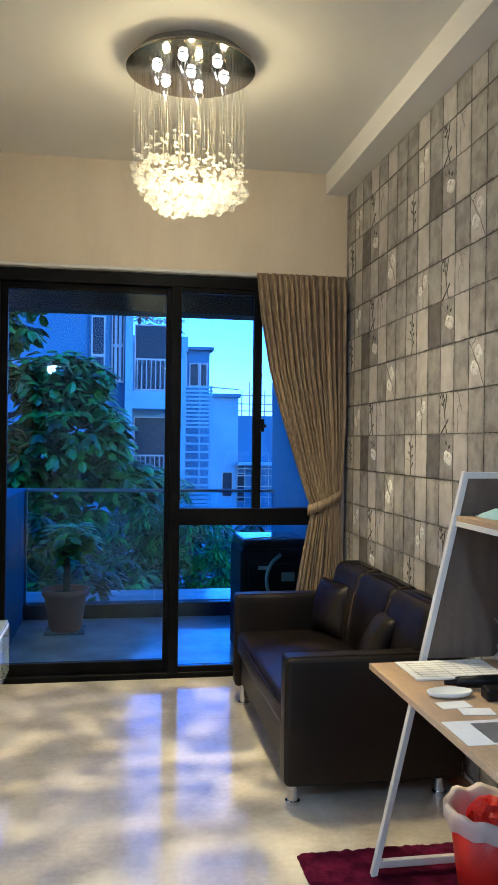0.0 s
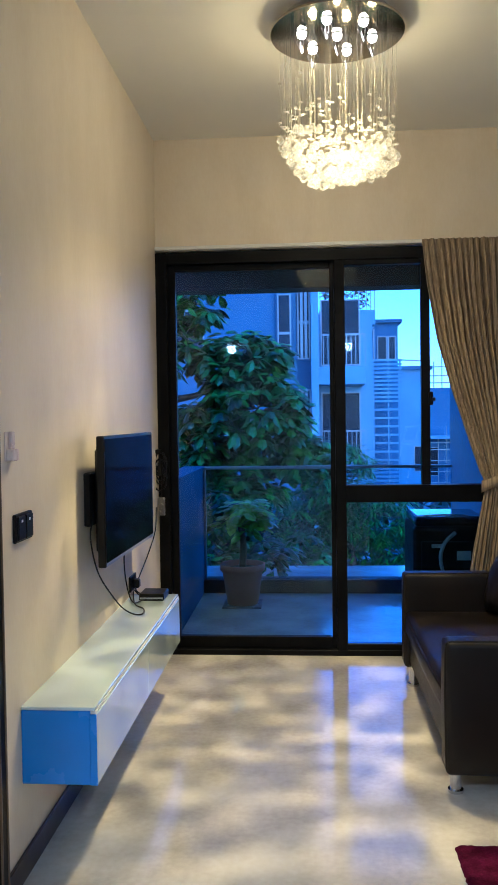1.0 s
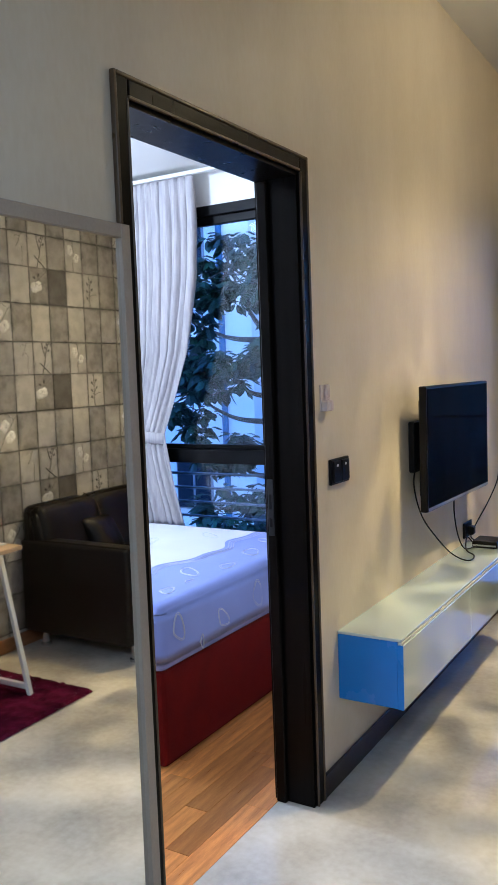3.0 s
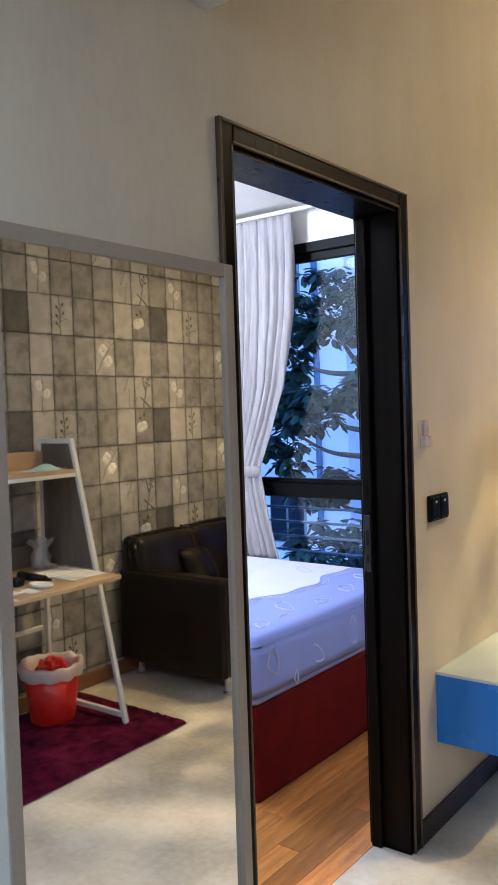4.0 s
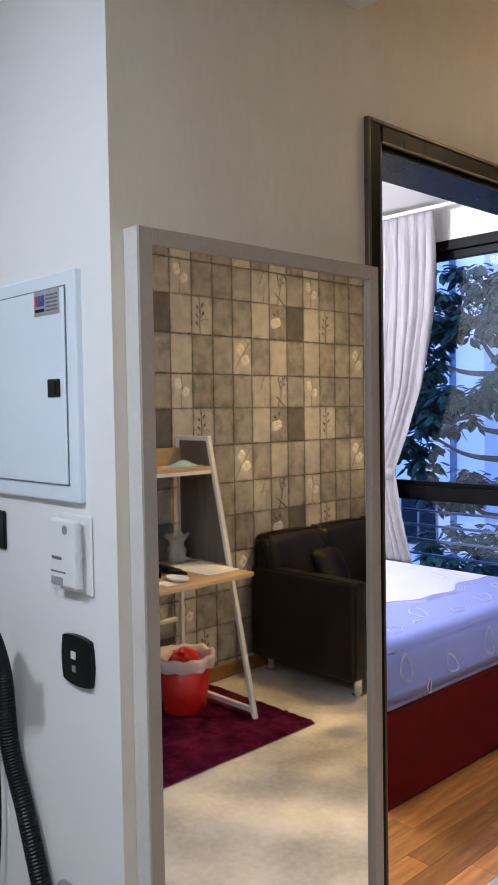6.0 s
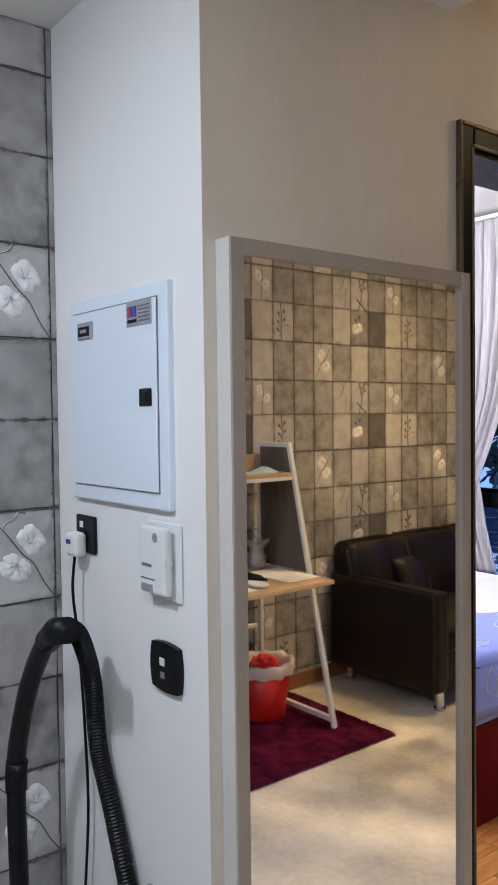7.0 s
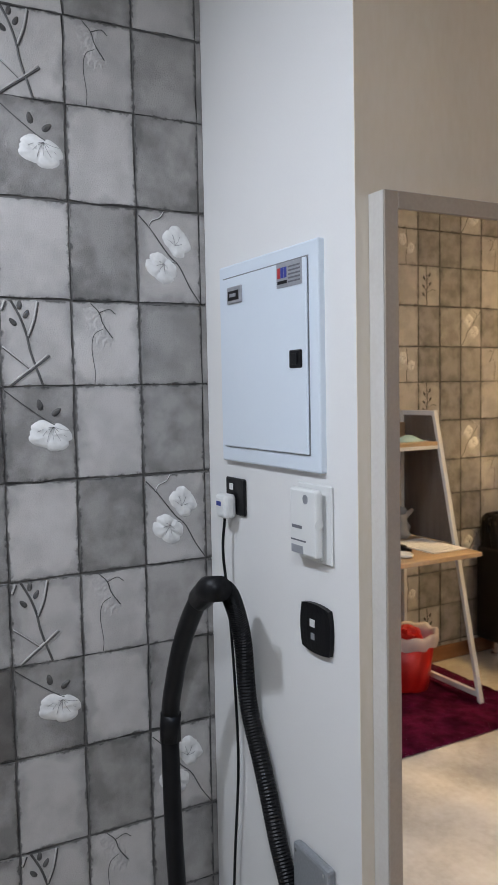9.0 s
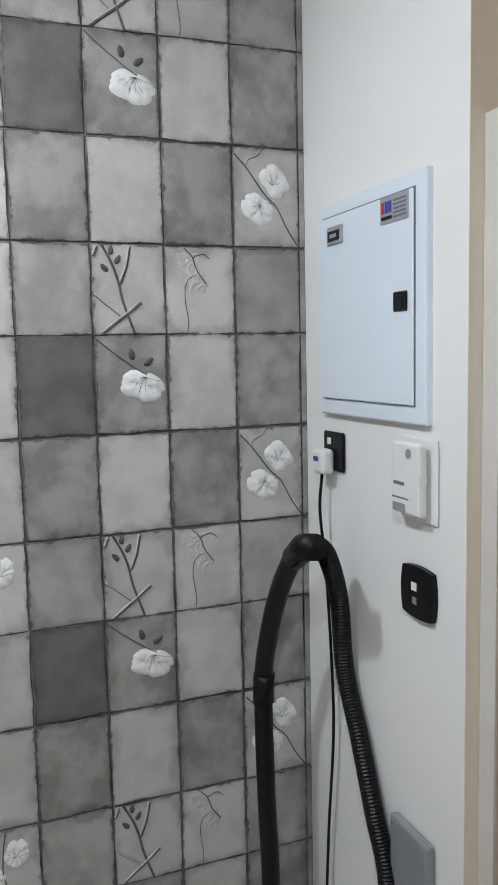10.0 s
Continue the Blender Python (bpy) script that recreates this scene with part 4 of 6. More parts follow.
BXc, BYc = 1.30, 2.31
bin_ = thing("waste_bin", BXc, BYc, 0.02, "red plastic waste bin lined with a pale bag", "waste bin")
part("bucket", lathe(B(), [(0.100, 0.018), (0.104, 0.024), (0.136, 0.275), (0.132, 0.275), (0.100, 0.034), (0.001, 0.034)], (BXc, BYc, 0), 40), M["red"], bin_, smooth=True)
bm = B()
n = 64
rings = []
for r, z, w in ((0.108, 0.15, 0.003), (0.120, 0.25, 0.003), (0.130, 0.292, 0.007), (0.146, 0.300, 0.008), (0.154, 0.284, 0.008), (0.153, 0.258, 0.007), (0.147, 0.236, 0.009)):
    rings.append([bm.verts.new((BXc + (r + w * noise.noise((6 * math.cos(a), 6 * math.sin(a), z * 30))) * math.cos(a), BYc + (r + w * noise.noise((6 * math.cos(a), 6 * math.sin(a), z * 30))) * math.sin(a), z + 1.6 * w * noise.noise((3 * math.cos(a), 3 * math.sin(a), 9)))) for a in [2 * math.pi * i / n for i in range(n)]])
for u, v in zip(rings, rings[1:]):
    for i in range(n):
        bm.faces.new((u[i], u[(i + 1) % n], v[(i + 1) % n], v[i]))
part("bag", bm, M["binbag"], bin_, "crumpled translucent bin bag", smooth=True)

# ---------------------------------------------------------------- small living room things
sw = thing("light_switch", XL, 2.445, 1.12, "black double light switch on the cream wall", "light switch")
part("plate", box(B(), XL, XL + 0.012, 2.37, 2.52, 1.075, 1.165, 0.003), M["plastic"], sw)
for a in (2.378, 2.447):
    part("rocker", box(B(), XL + 0.011, XL + 0.019, a, a + 0.062, 1.082, 1.158, 0.003), M["plastic"], sw)
    part("indicator", box(B(), XL + 0.0185, XL + 0.0195, a + 0.022, a + 0.036, 1.138, 1.146), M["steel"], sw)
rem = thing("remote_holder", XL, 2.35, 1.36, "clear plastic remote control holder on the wall", "remote holder")
part("back_plate", box(B(), XL, XL + 0.004, 2.318, 2.378, 1.335, 1.425, 0.001), M["bag"], rem)
part("pocket", box(B(), XL + 0.004, XL + 0.026, 2.322, 2.374, 1.335, 1.372, 0.003), M["bag"], rem)
part("prong", box(B(), XL + 0.004, XL + 0.014, 2.345, 2.372, 1.372, 1.425, 0.002), M["bag"], rem)

# cables of the television
for pts in ([(-0.625, 3.19, 1.08), (-0.62, 3.12, 0.98), (-0.615, 3.20, 0.83), (-0.60, 3.36, 0.70), (-0.58, 3.50, 0.605), (-0.545, 3.57, 0.562), (-0.515, 3.60, 0.557), (-0.53, 3.70, 0.557), (-0.59, 3.78, 0.562), (-0.62, 3.90, 0.60), (-0.60, 3.92, 0.575)],
            [(-0.60, 3.62, 0.86), (-0.605, 3.64, 0.76), (-0.60, 3.68, 0.65), (-0.59, 3.75, 0.575), (-0.57, 3.86, 0.562), (-0.55, 3.95, 0.565)],
            [(-0.652, 4.70, 0.93), (-0.652, 4.66, 0.80), (-0.652, 4.45, 0.70), (-0.652, 4.20, 0.62), (-0.645, 4.06, 0.575), (-0.60, 3.98, 0.565)]):
    c = part("cable", tube(B(), smooth_path(pts, 8), 0.0035, 7), M["plastic"], None, smooth=True)
    tagged(c, "thin black television cable hanging to the console", "cable")
stb = thing("set_top_box", -0.52, 3.97, 0.551, "small black set-top box on the console", "set-top box")
part("case", box(B(), -0.59, -0.465, 3.88, 4.02, 0.5535, 0.588, 0.004), M["plastic"], stb)
part("front_strip", box(B(), -0.585, -0.47, 3.8785, 3.8802, 0.562, 0.570), M["label"], stb)
sk = thing("wall_socket", XL, 4.03, 0.60, "black wall socket with a plug above the console", "socket")
part("plate", box(B(), XL, XL + 0.010, 3.96, 4.10, 0.575, 0.655, 0.003), M["plastic"], sk)
part("plug", box(B(), XL + 0.010, XL + 0.045, 4.0, 4.045, 0.59, 0.635, 0.006), M["plastic"], sk)
# things hung beside the window
hk = thing("hanging_keys", XL + 0.03, 4.76, 1.0, "black cords and a pale tag hanging beside the window", "key hook")
part("hook", box(B(), XL, XL + 0.03, 4.74, 4.77, 1.25, 1.275, 0.003), M["plastic"], hk)
bm = B()
rk = random.Random(8)
for k in range(7):
    s = 0.028 + 0.018 * rk.random()
    pts = [(XL + 0.025 + s * math.cos(a) * 0.9, 4.755 + 0.012 * math.sin(a + k), 1.255 - 0.05 - 0.03 * k * 0.6 + 1.6 * s * math.sin(a)) for a in [2 * math.pi * i / 12 for i in range(13)]]
    tube(bm, pts, 0.0042, 5)
tube(bm, [(XL + 0.02, 4.755, 1.25), (XL + 0.035, 4.755, 1.10), (XL + 0.03, 4.755, 0.99)], 0.004, 5)
part("cord", bm, M["plastic"], hk, "tangled black cord")
part("tag", box(B(), XL + 0.012, XL + 0.052, 4.752, 4.764, 0.875, 0.985, 0.004), M["wp_light"], hk, "pale card tag")
part("clip", box(B(), XL + 0.012, XL + 0.04, 4.74, 4.76, 1.12, 1.20, 0.005), M["plastic"], hk)

# on the desk
ZT = 0.7322
docs = thing("document_sheets", 1.15, 2.28, ZT, "stack of printed white forms on the desk", "papers")
part("sheet", box(B(), 1.003, 1.30, 2.175, 2.372, ZT + 0.0008, ZT + 0.006, 0.0005), M["paper"], docs)
for k in range(7):
    part("ruled_line", box(B(), 1.02, 1.285, 2.195 + 0.025 * k, 2.1962 + 0.025 * k, ZT + 0.006, ZT + 0.0063), M["ink"], docs)
for k in range(5):
    part("text_bar", box(B(), 1.03 + 0.05 * k, 1.0312 + 0.05 * k, 2.195, 2.345, ZT + 0.006, ZT + 0.0063), M["ink"], docs)
dish = thing("soap_dish", 1.043, 2.026, ZT, "flat white oval dish on the desk", "dish")
bm = lathe(B(), [(0.050, 0.001), (0.064, 0.006), (0.068, 0.016), (0.064, 0.017), (0.056, 0.009), (0.0005, 0.008)], (0, 0, 0), 32)
bmesh.ops.transform(bm, matrix=Matrix.Translation((1.043, 2.026, ZT)) @ Matrix.Diagonal((1, 0.55, 1, 1)), verts=bm.verts[:])
part("bowl", bm, M["wplastic"], dish, smooth=True)
for x, y, rz in ((1.02, 1.945, 4), (1.06, 1.885, -6)):
    bm = box(B(), -0.045, 0.045, -0.027, 0.027, 0.0006, 0.0022)
    bmesh.ops.transform(bm, matrix=pose(x, y, ZT, 0, 0, rz), verts=bm.verts[:])
    tagged(part("card", bm, M["paper"]), "small white card lying on the desk", "card", "cards on the desk")
flyer = thing("printed_flyer", 1.05, 1.74, ZT, "white flyer with a grey printed picture on the desk", "flyer")
part("sheet", box(B(), 0.93, 1.19, 1.655, 1.82, ZT + 0.0006, ZT + 0.0016), M["paper"], flyer)
part("picture_area", box(B(), 1.0, 1.185, 1.665, 1.80, ZT + 0.0016, ZT + 0.0019), M["metal_g"], flyer)
drill = thing("hair_clipper", 1.13, 2.06, ZT, "black handheld device with a cord on the desk", "device")
bm = rod(B(), (1.09, 2.085, ZT + 0.021), (1.24, 2.065, ZT + 0.024), 0.016, 0.021, 14)
part("handle", bm, M["plastic"], drill, smooth=True)
part("head", rod(B(), (1.055, 2.09, ZT + 0.019), (1.09, 2.085, ZT + 0.020), 0.007, 0.010, 12), M["plastic"], drill)
drill2 = thing("charger", 1.14, 1.98, ZT, "black power adapter on the desk", "charger")
part("case", box(B(), 1.125, 1.20, 1.955, 2.005, ZT + 0.001, ZT + 0.036, 0.008, 2), M["plastic"], drill2)
part("lead", tube(B(), smooth_path([(1.2, 1.98, ZT + 0.012), (1.26, 1.97, ZT + 0.008), (1.31, 2.02, ZT + 0.006), (1.28, 2.08, ZT + 0.006), (1.24, 2.066, ZT + 0.015)], 6), 0.0035, 6), M["plastic"], drill2)
bag = thing("plastic_bag", 1.38, 2.30, ZT, "small knotted clear plastic bag standing on the desk", "bag")
bm = B()
prof = [(0.001, 0.002), (0.035, 0.003), (0.045, 0.025), (0.042, 0.06), (0.034, 0.085), (0.034, 0.10), (0.05, 0.125), (0.062, 0.14)]
rings = []
for r, z in prof:
    rings.append([bm.verts.new((1.38 + r * (1 + 0.8 * noise.noise((3 * math.cos(a), 3 * math.sin(a), z * 24))) * math.cos(a), 2.30 + r * (1 + 0.35 * noise.noise((3 * math.cos(a), 3 * math.sin(a), z * 14 + 5))) * math.sin(a), ZT + z + (0.014 * math.sin(3 * a) if z > 0.12 else 0))) for a in [2 * math.pi * i / 24 for i in range(24)]])
for u, v in zip(rings, rings[1:]):
    for i in range(24):
        bm.faces.new((u[i], u[(i + 1) % 24], v[(i + 1) % 24], v[i]))
part("film", bm, M["bagfilm"], bag, smooth=True)
mask = thing("face_mask", 1.33, 2.32, 1.213, "folded pale blue paper face mask on the shelf", "face mask")
bm = B()
g = {}
for i in range(13):
    for j in range(7):
        u, v = i / 12 * 2 - 1, j / 6 * 2 - 1
        g[i, j] = bm.verts.new((1.32 + 0.045 * v, 2.30 + 0.075 * u, 1.2145 + 0.028 * (1 - u * u) * (1 - v * v) + 0.003 * (j % 2)))
for i in range(12):
    for j in range(6):
        bm.faces.new((g[i, j], g[i + 1, j], g[i + 1, j + 1], g[i, j + 1]))
part("cloth", bm, surf("mask_blue", (0.36, 0.58, 0.62), (0.42, 0.62, 0.66), 20, 0.8, bump=0.2), mask, smooth=True)
for sgn in (1, -1):
    part("ear_loop", tube(B(), smooth_path([(1.285, 2.30 + sgn * 0.07, 1.216), (1.30, 2.30 + sgn * 0.12, 1.217), (1.345, 2.30 + sgn * 0.115, 1.217), (1.355, 2.30 + sgn * 0.07, 1.216)], 6), 0.0018, 5), M["paper"], mask)
trash = thing("crumpled_wrapper", BXc + 0.01, BYc + 0.02, 0.2, "crumpled red wrapper in the waste bin", "wrapper")
bm = B()
bmesh.ops.create_icosphere(bm, subdivisions=3, radius=0.075, matrix=Matrix.Translation((BXc, BYc, 0.245)))
for v in bm.verts:
    v.co += (v.co - Vector((BXc, BYc, 0.245))) * 0.5 * noise.noise(v.co * 28)
part("wrap", bm, M["red"], trash)
for ob in list(scene.objects):                                  # the things on the desk lie towards its window end
    if not ob.parent and ob.name.split(".")[0] in ("document_sheets", "soap_dish", "card", "printed_flyer", "hair_clipper", "charger", "plastic_bag", "face_mask"):
        ob.location.y += 0.04
for x, y in DOWNLIGHTS:
    dl = thing("downlight", x, y, ZD, "square recessed white downlight in the dropped ceiling", "downlight", "entrance downlights")
    bm = B()
    for b in ((-0.085, 0.085, -0.085, -0.07), (-0.085, 0.085, 0.07, 0.085), (-0.085, -0.07, -0.07, 0.07), (0.07, 0.085, -0.07, 0.07)):
        box(bm, x + b[0], x + b[1], y + b[2], y + b[3], ZD - 0.010, ZD - 0.0005)
    part("rim", bm, M["steel"], dl)
    part("diffuser", box(B(), x - 0.069, x + 0.069, y - 0.069, y + 0.069, ZD - 0.006, ZD - 0.002), M["downlight"], dl, "glowing white diffuser")
bl = thing("ceiling_lamp", -2.4, 2.2, ZBC, "round white ceiling lamp in the bedroom", "ceiling lamp")
part("base_ring", lathe(B(), [(0.19, 0), (0.19, -0.03), (0.18, -0.035), (0.001, -0.035)], (-2.4, 2.2, ZBC - 0.001), 32), M["steel"], bl)
part("diffuser", lathe(B(), [(0.175, -0.036), (0.165, -0.07), (0.10, -0.088), (0.001, -0.092)], (-2.4, 2.2, ZBC), 32), M["downlight"], bl, smooth=True)

# ---------------------------------------------------------------- bedroom things
bed = thing("bed", -2.2, 2.84, 0, "double bed with a patterned blue sheet on a dark red base", "bed")
BX1, BYa, BYb = -1.262, 2.165, 3.53
part("base", rounded(-3.2, BX1 - 0.01, BYa + 0.01, BYb, 0.0, 0.372, 0.02, 3), M["bedbase"], bed, "dark red cloth base")
mat_ = part("mattress", rounded(-3.2, BX1, BYa, BYb, 0.365, 0.635, 0.045, 4, 0.006), M["sheet"], bed, "blue sheet with pale swirls", smooth=True)
bm = B()
n = 60
lo, hi = [], []
for k in range(n + 1):
    y = BYa + 0.05 + (BYb - BYa - 0.10) * k / n
    x = -1.60 + 0.035 * math.sin(9 * y) + 0.015 * math.sin(23 * y)
    lo.append(x)
ys = [BYa + 0.05 + (BYb - BYa - 0.10) * k / n for k in range(n + 1)]


def top_z(x, y):
    """Height of the domed sheet."""
    return 0.6362 + 0.006 * max(0, 1 - ((x + 2.231) / 0.969) ** 2) * max(0, 1 - ((y - 2.8475) / 0.6825) ** 2)


grid = [[bm.verts.new((a + (-3.1 - a) * i / 10, y, top_z(a + (-3.1 - a) * i / 10, y))) for i in range(11)] for a, y in zip(lo, ys)]
for g0, g1 in zip(grid, grid[1:]):
    for i in range(10):
        bm.faces.new((g0[i], g1[i], g1[i + 1], g0[i + 1]))
part("white_field", bm, M["sheet_w"], mat_, "white middle of the sheet")
for d in (0.022, 0.036, 0.050):
    pts = [(-1.60 + d + 0.035 * math.sin(9 * y) + 0.015 * math.sin(23 * y), y, top_z(-1.56, y) - 0.001) for y in [BYa + 0.05 + (BYb - BYa - 0.1) * k / 60 for k in range(61)]]
    part("printed_line", tube(B(), pts, 0.0022, 4), M["swirl"], mat_)
rs = random.Random(4)


def swirl(cx, cy, cz, axis, ra, rb, rot):
    """A pale printed ring on the sheet, on its top (z) or its end (x) or its side (y)."""
    for s in (1.0, 0.86):
        pts = []
        for k in range(25):
            a = 2 * math.pi * k / 24
            u, v = ra * s * math.cos(a), rb * s * math.sin(a) + 0.012 * math.sin(2 * a)
            u, v = u * math.cos(rot) - v * math.sin(rot), u * math.sin(rot) + v * math.cos(rot)
            pts.append((cx, cy + u, cz + v) if axis == "x" else (cx + u, cy + v, top_z(cx + u, cy + v) - 0.0008) if axis == "z" else (cx + u, cy, cz + v))
        part("printed_ring", tube(B(), pts, 0.0017, 4), M["swirl"], mat_)


for y, z, a, b, r in ((2.27, 0.52, 0.035, 0.055, 0.3), (2.58, 0.47, 0.03, 0.05, 0.8), (2.86, 0.50, 0.04, 0.06, 0.2), (3.15, 0.47, 0.03, 0.05, 1.0), (2.42, 0.42, 0.015, 0.022, 0), (3.0, 0.43, 0.015, 0.02, 1), (3.35, 0.5, 0.035, 0.05, 0.4)):
    swirl(BX1 + 0.0045, y, z, "x", a, b, r)
for x, y, a, b, r in ((-1.36, 2.34, 0.03, 0.045, 0.4), (-1.45, 2.62, 0.035, 0.075, 0.9), (-1.36, 2.78, 0.03, 0.05, 0.1), (-1.40, 3.05, 0.04, 0.07, 0.6), (-1.46, 3.3, 0.03, 0.06, 1.2), (-1.37, 2.5, 0.015, 0.022, 0), (-1.9, 2.6, 0.05, 0.12, 0.7), (-2.0, 3.0, 0.05, 0.14, 0.2), (-1.8, 3.3, 0.03, 0.08, 1.0)):
    swirl(x, y, 0.6428, "z", a, b, r)

# ---------------------------------------------------------------- entrance: fuse box wall
db = thing("fuse_box", -0.957, YD, 1.33, "white metal fuse box cover set in the wall", "fuse box")
part("surround", box(B(), -1.158, -0.757, YD - 0.014, YD + 0.02, 1.327, 1.753, 0.004, 2), M["dbpaint"], db)
# grey sheet behind the door draws the shade line of its gap
part("gap", box(B(), -1.1375, -0.7875, YD - 0.0146, YD - 0.0138, 1.3585, 1.7265), M["grey_plastic"], db, "grey sheet drawing the shaded gap round the door")
fd = part("door", box(B(), -1.136, -0.789, YD - 0.020, YD - 0.0147, 1.360, 1.723, 0.002), M["dbpaint"], db)
YP = YD - 0.0203
part("latch", box(B(), -0.847, -0.803, YP - 0.003, YP + 0.001, 1.522, 1.556, 0.002), M["plastic"], fd, "black square latch")
part("latch_tongue", box(B(), -0.835, -0.815, YP - 0.005, YP - 0.0028, 1.528, 1.550, 0.001), M["plastic"], fd)
lab = part("maker_label", box(B(), -0.892, -0.800, YP - 0.0008, YP + 0.0004, 1.676, 1.722), M["label"], fd, "silver maker label with coloured letters")
for k, mm in enumerate(("lred", "lblue", "lblue")):
    part("logo_block", box(B(), -0.888 + 0.012 * k, -0.878 + 0.012 * k, YP - 0.0013, YP - 0.0008, 1.694, 1.714), M[mm], lab)
part("text_bar", box(B(), -0.888, -0.853, YP - 0.0013, YP - 0.0008, 1.683, 1.689), M["plastic"], lab)
for k in range(5):
    part("text_bar", box(B(), -0.848, -0.806, YP - 0.0013, YP - 0.0008, 1.711 - 0.007 * k, 1.714 - 0.007 * k), M["ink"], lab)
tagb = part("card_holder", box(B(), -1.104, -1.036, YP - 0.003, YP + 0.0005, 1.667, 1.703, 0.002), M["label"], fd, "small clear card holder")
part("card", box(B(), -1.097, -1.048, YP - 0.0036, YP - 0.0028, 1.674, 1.694), M["plastic"], tagb)
part("text_bar", box(B(), -1.088, -1.060, YP - 0.004, YP - 0.0035, 1.681, 1.688), M["label"], tagb)

s1 = thing("wall_socket", -1.115, YD, 1.25, "black wall socket with a white plug-in charger", "socket")
part("plate", box(B(), -1.158, -1.070, YD - 0.008, YD - 0.0005, 1.207, 1.289, 0.003), M["plastic"], s1)
part("rocker", box(B(), -1.135, -1.120, YD - 0.011, YD - 0.008, 1.262, 1.276, 0.001), M["wplastic"], s1)
plug = part("charger", box(B(), -1.152, -1.102, YD - 0.040, YD - 0.009, 1.200, 1.254, 0.010, 3), M["wplastic"], s1, "white plug-in charger")
part("printed_mark", box(B(), -1.142, -1.120, YD - 0.0406, YD - 0.0400, 1.228, 1.238), M["lblue"], plug)
part("cord", tube(B(), smooth_path([(-1.13, YD - 0.026, 1.20), (-1.134, YD - 0.030, 1.12), (-1.130, YD - 0.020, 1.0), (-1.112, YD - 0.018, 0.82), (-1.104, YD - 0.018, 0.64), (-1.130, YD - 0.018, 0.42), (-1.145, YD - 0.018, 0.25), (-1.14, YD - 0.03, 0.02)], 8), 0.0033, 7), M["plastic"], s1, "thin black cord", smooth=True)

ss = thing("door_chime", -0.81, YD, 1.23, "white plastic wall unit on a backing plate", "wall unit")
part("back_plate", box(B(), -0.850, -0.735, YD - 0.006, YD - 0.0005, 1.158, 1.306, 0.003), M["wplastic"], ss)
case = part("case", box(B(), -0.842, -0.752, YD - 0.030, YD - 0.014, 1.172, 1.298, 0.005, 2), M["wplastic"], ss)
part("neck", box(B(), -0.832, -0.762, YD - 0.015, YD - 0.0055, 1.164, 1.290, 0.003), M["wplastic"], ss)
part("badge", rod(B(), (-0.785, YD - 0.0305, 1.279), (-0.785, YD - 0.0298, 1.279), 0.009, n=16), M["label"], case)
part("screw_cover", rod(B(), (-0.7525, YD - 0.022, 1.235), (-0.751, YD - 0.022, 1.235), 0.009, n=16), M["wplastic"], case)
part("text_bar", box(B(), -0.833, -0.798, YD - 0.0305, YD - 0.0298, 1.222, 1.228), M["ink"], case)
part("groove", box(B(), -0.838, -0.785, YD - 0.0304, YD - 0.0298, 1.198, 1.201), M["ink"], case)
part("sticker", box(B(), -0.836, -0.795, YD - 0.0305, YD - 0.0298, 1.175, 1.190), M["label"], case)
s2 = thing("data_socket", -0.79, YD, 1.03, "black curved data outlet plate", "socket")
bm = box(B(), -0.836, -0.744, YD - 0.010, YD - 0.0005, 0.990, 1.074)
bmesh.ops.subdivide_edges(bm, edges=bm.edges[:], cuts=6, use_grid_fill=True)
for v in bm.verts:
    a, b = (v.co.x + 0.79) / 0.046, (v.co.z - 1.032) / 0.042
    v.co.x += 0.006 * a * (1 - b * b)
    v.co.z += 0.005 * b * (1 - a * a)
    if v.co.y < YD - 0.005:
        v.co.y -= 0.004 * (1 - a * a) * (1 - b * b)
part("plate", bm, M["plastic"], s2)
part("port", box(B(), -0.800, -0.784, YD - 0.0150, YD - 0.0098, 1.036, 1.050), M["wplastic"], s2)
part("port", box(B(), -0.797, -0.785, YD - 0.0150, YD - 0.0098, 1.012, 1.024), M["grey_plastic"], s2)
gb = thing("grey_wall_box", -0.80, YD, 0.5, "flat grey plastic cover plate near the floor", "cover plate")
part("cover", box(B(), -0.868, -0.742, YD - 0.020, YD - 0.0005, 0.43, 0.585, 0.006, 2), M["grey_plastic"], gb)
for x, z in ((-0.855, 0.572), (-0.755, 0.572), (-0.855, 0.443), (-0.755, 0.443)):
    part("screw", rod(B(), (x, YD - 0.0215, z), (x, YD - 0.0195, z), 0.004, n=10), M["chrome"], gb)

# vacuum cleaner in the corner
vac = thing("vacuum_cleaner", -0.9, 0.4, 0, "black vacuum cleaner hose and wand standing in the corner", "vacuum cleaner")
YV = 0.46
hose = smooth_path([(-0.939, 0.462, 1.099), (-0.985, 0.5, 1.085), (-1.017, 0.54, 1.048), (-1.035, 0.573, 0.952), (-1.033, 0.584, 0.807), (-0.977, 0.586, 0.687), (-0.92, 0.586, 0.561), (-0.866, 0.586, 0.442), (-0.84, 0.56, 0.3), (-0.74, 0.5, 0.13), (-0.6, 0.4, 0.06)], 40)
part("hose", tube(B(), hose, 0.0185, 14, 0.10), M["plastic"], vac, "ribbed black hose")
wand = smooth_path([(-0.928, YV, 1.099), (-1.0, YV, 1.064), (-1.083, YV, 0.967), (-1.144, YV, 0.852), (-1.178, YV, 0.738), (-1.173, YV, 0.493), (-1.156, YV, 0.278), (-1.14, YV - 0.02, 0.03)], 10)
part("wand", tube(B(), wand, 0.0205, 16), M["plastic"], vac, "smooth black wand", smooth=True)
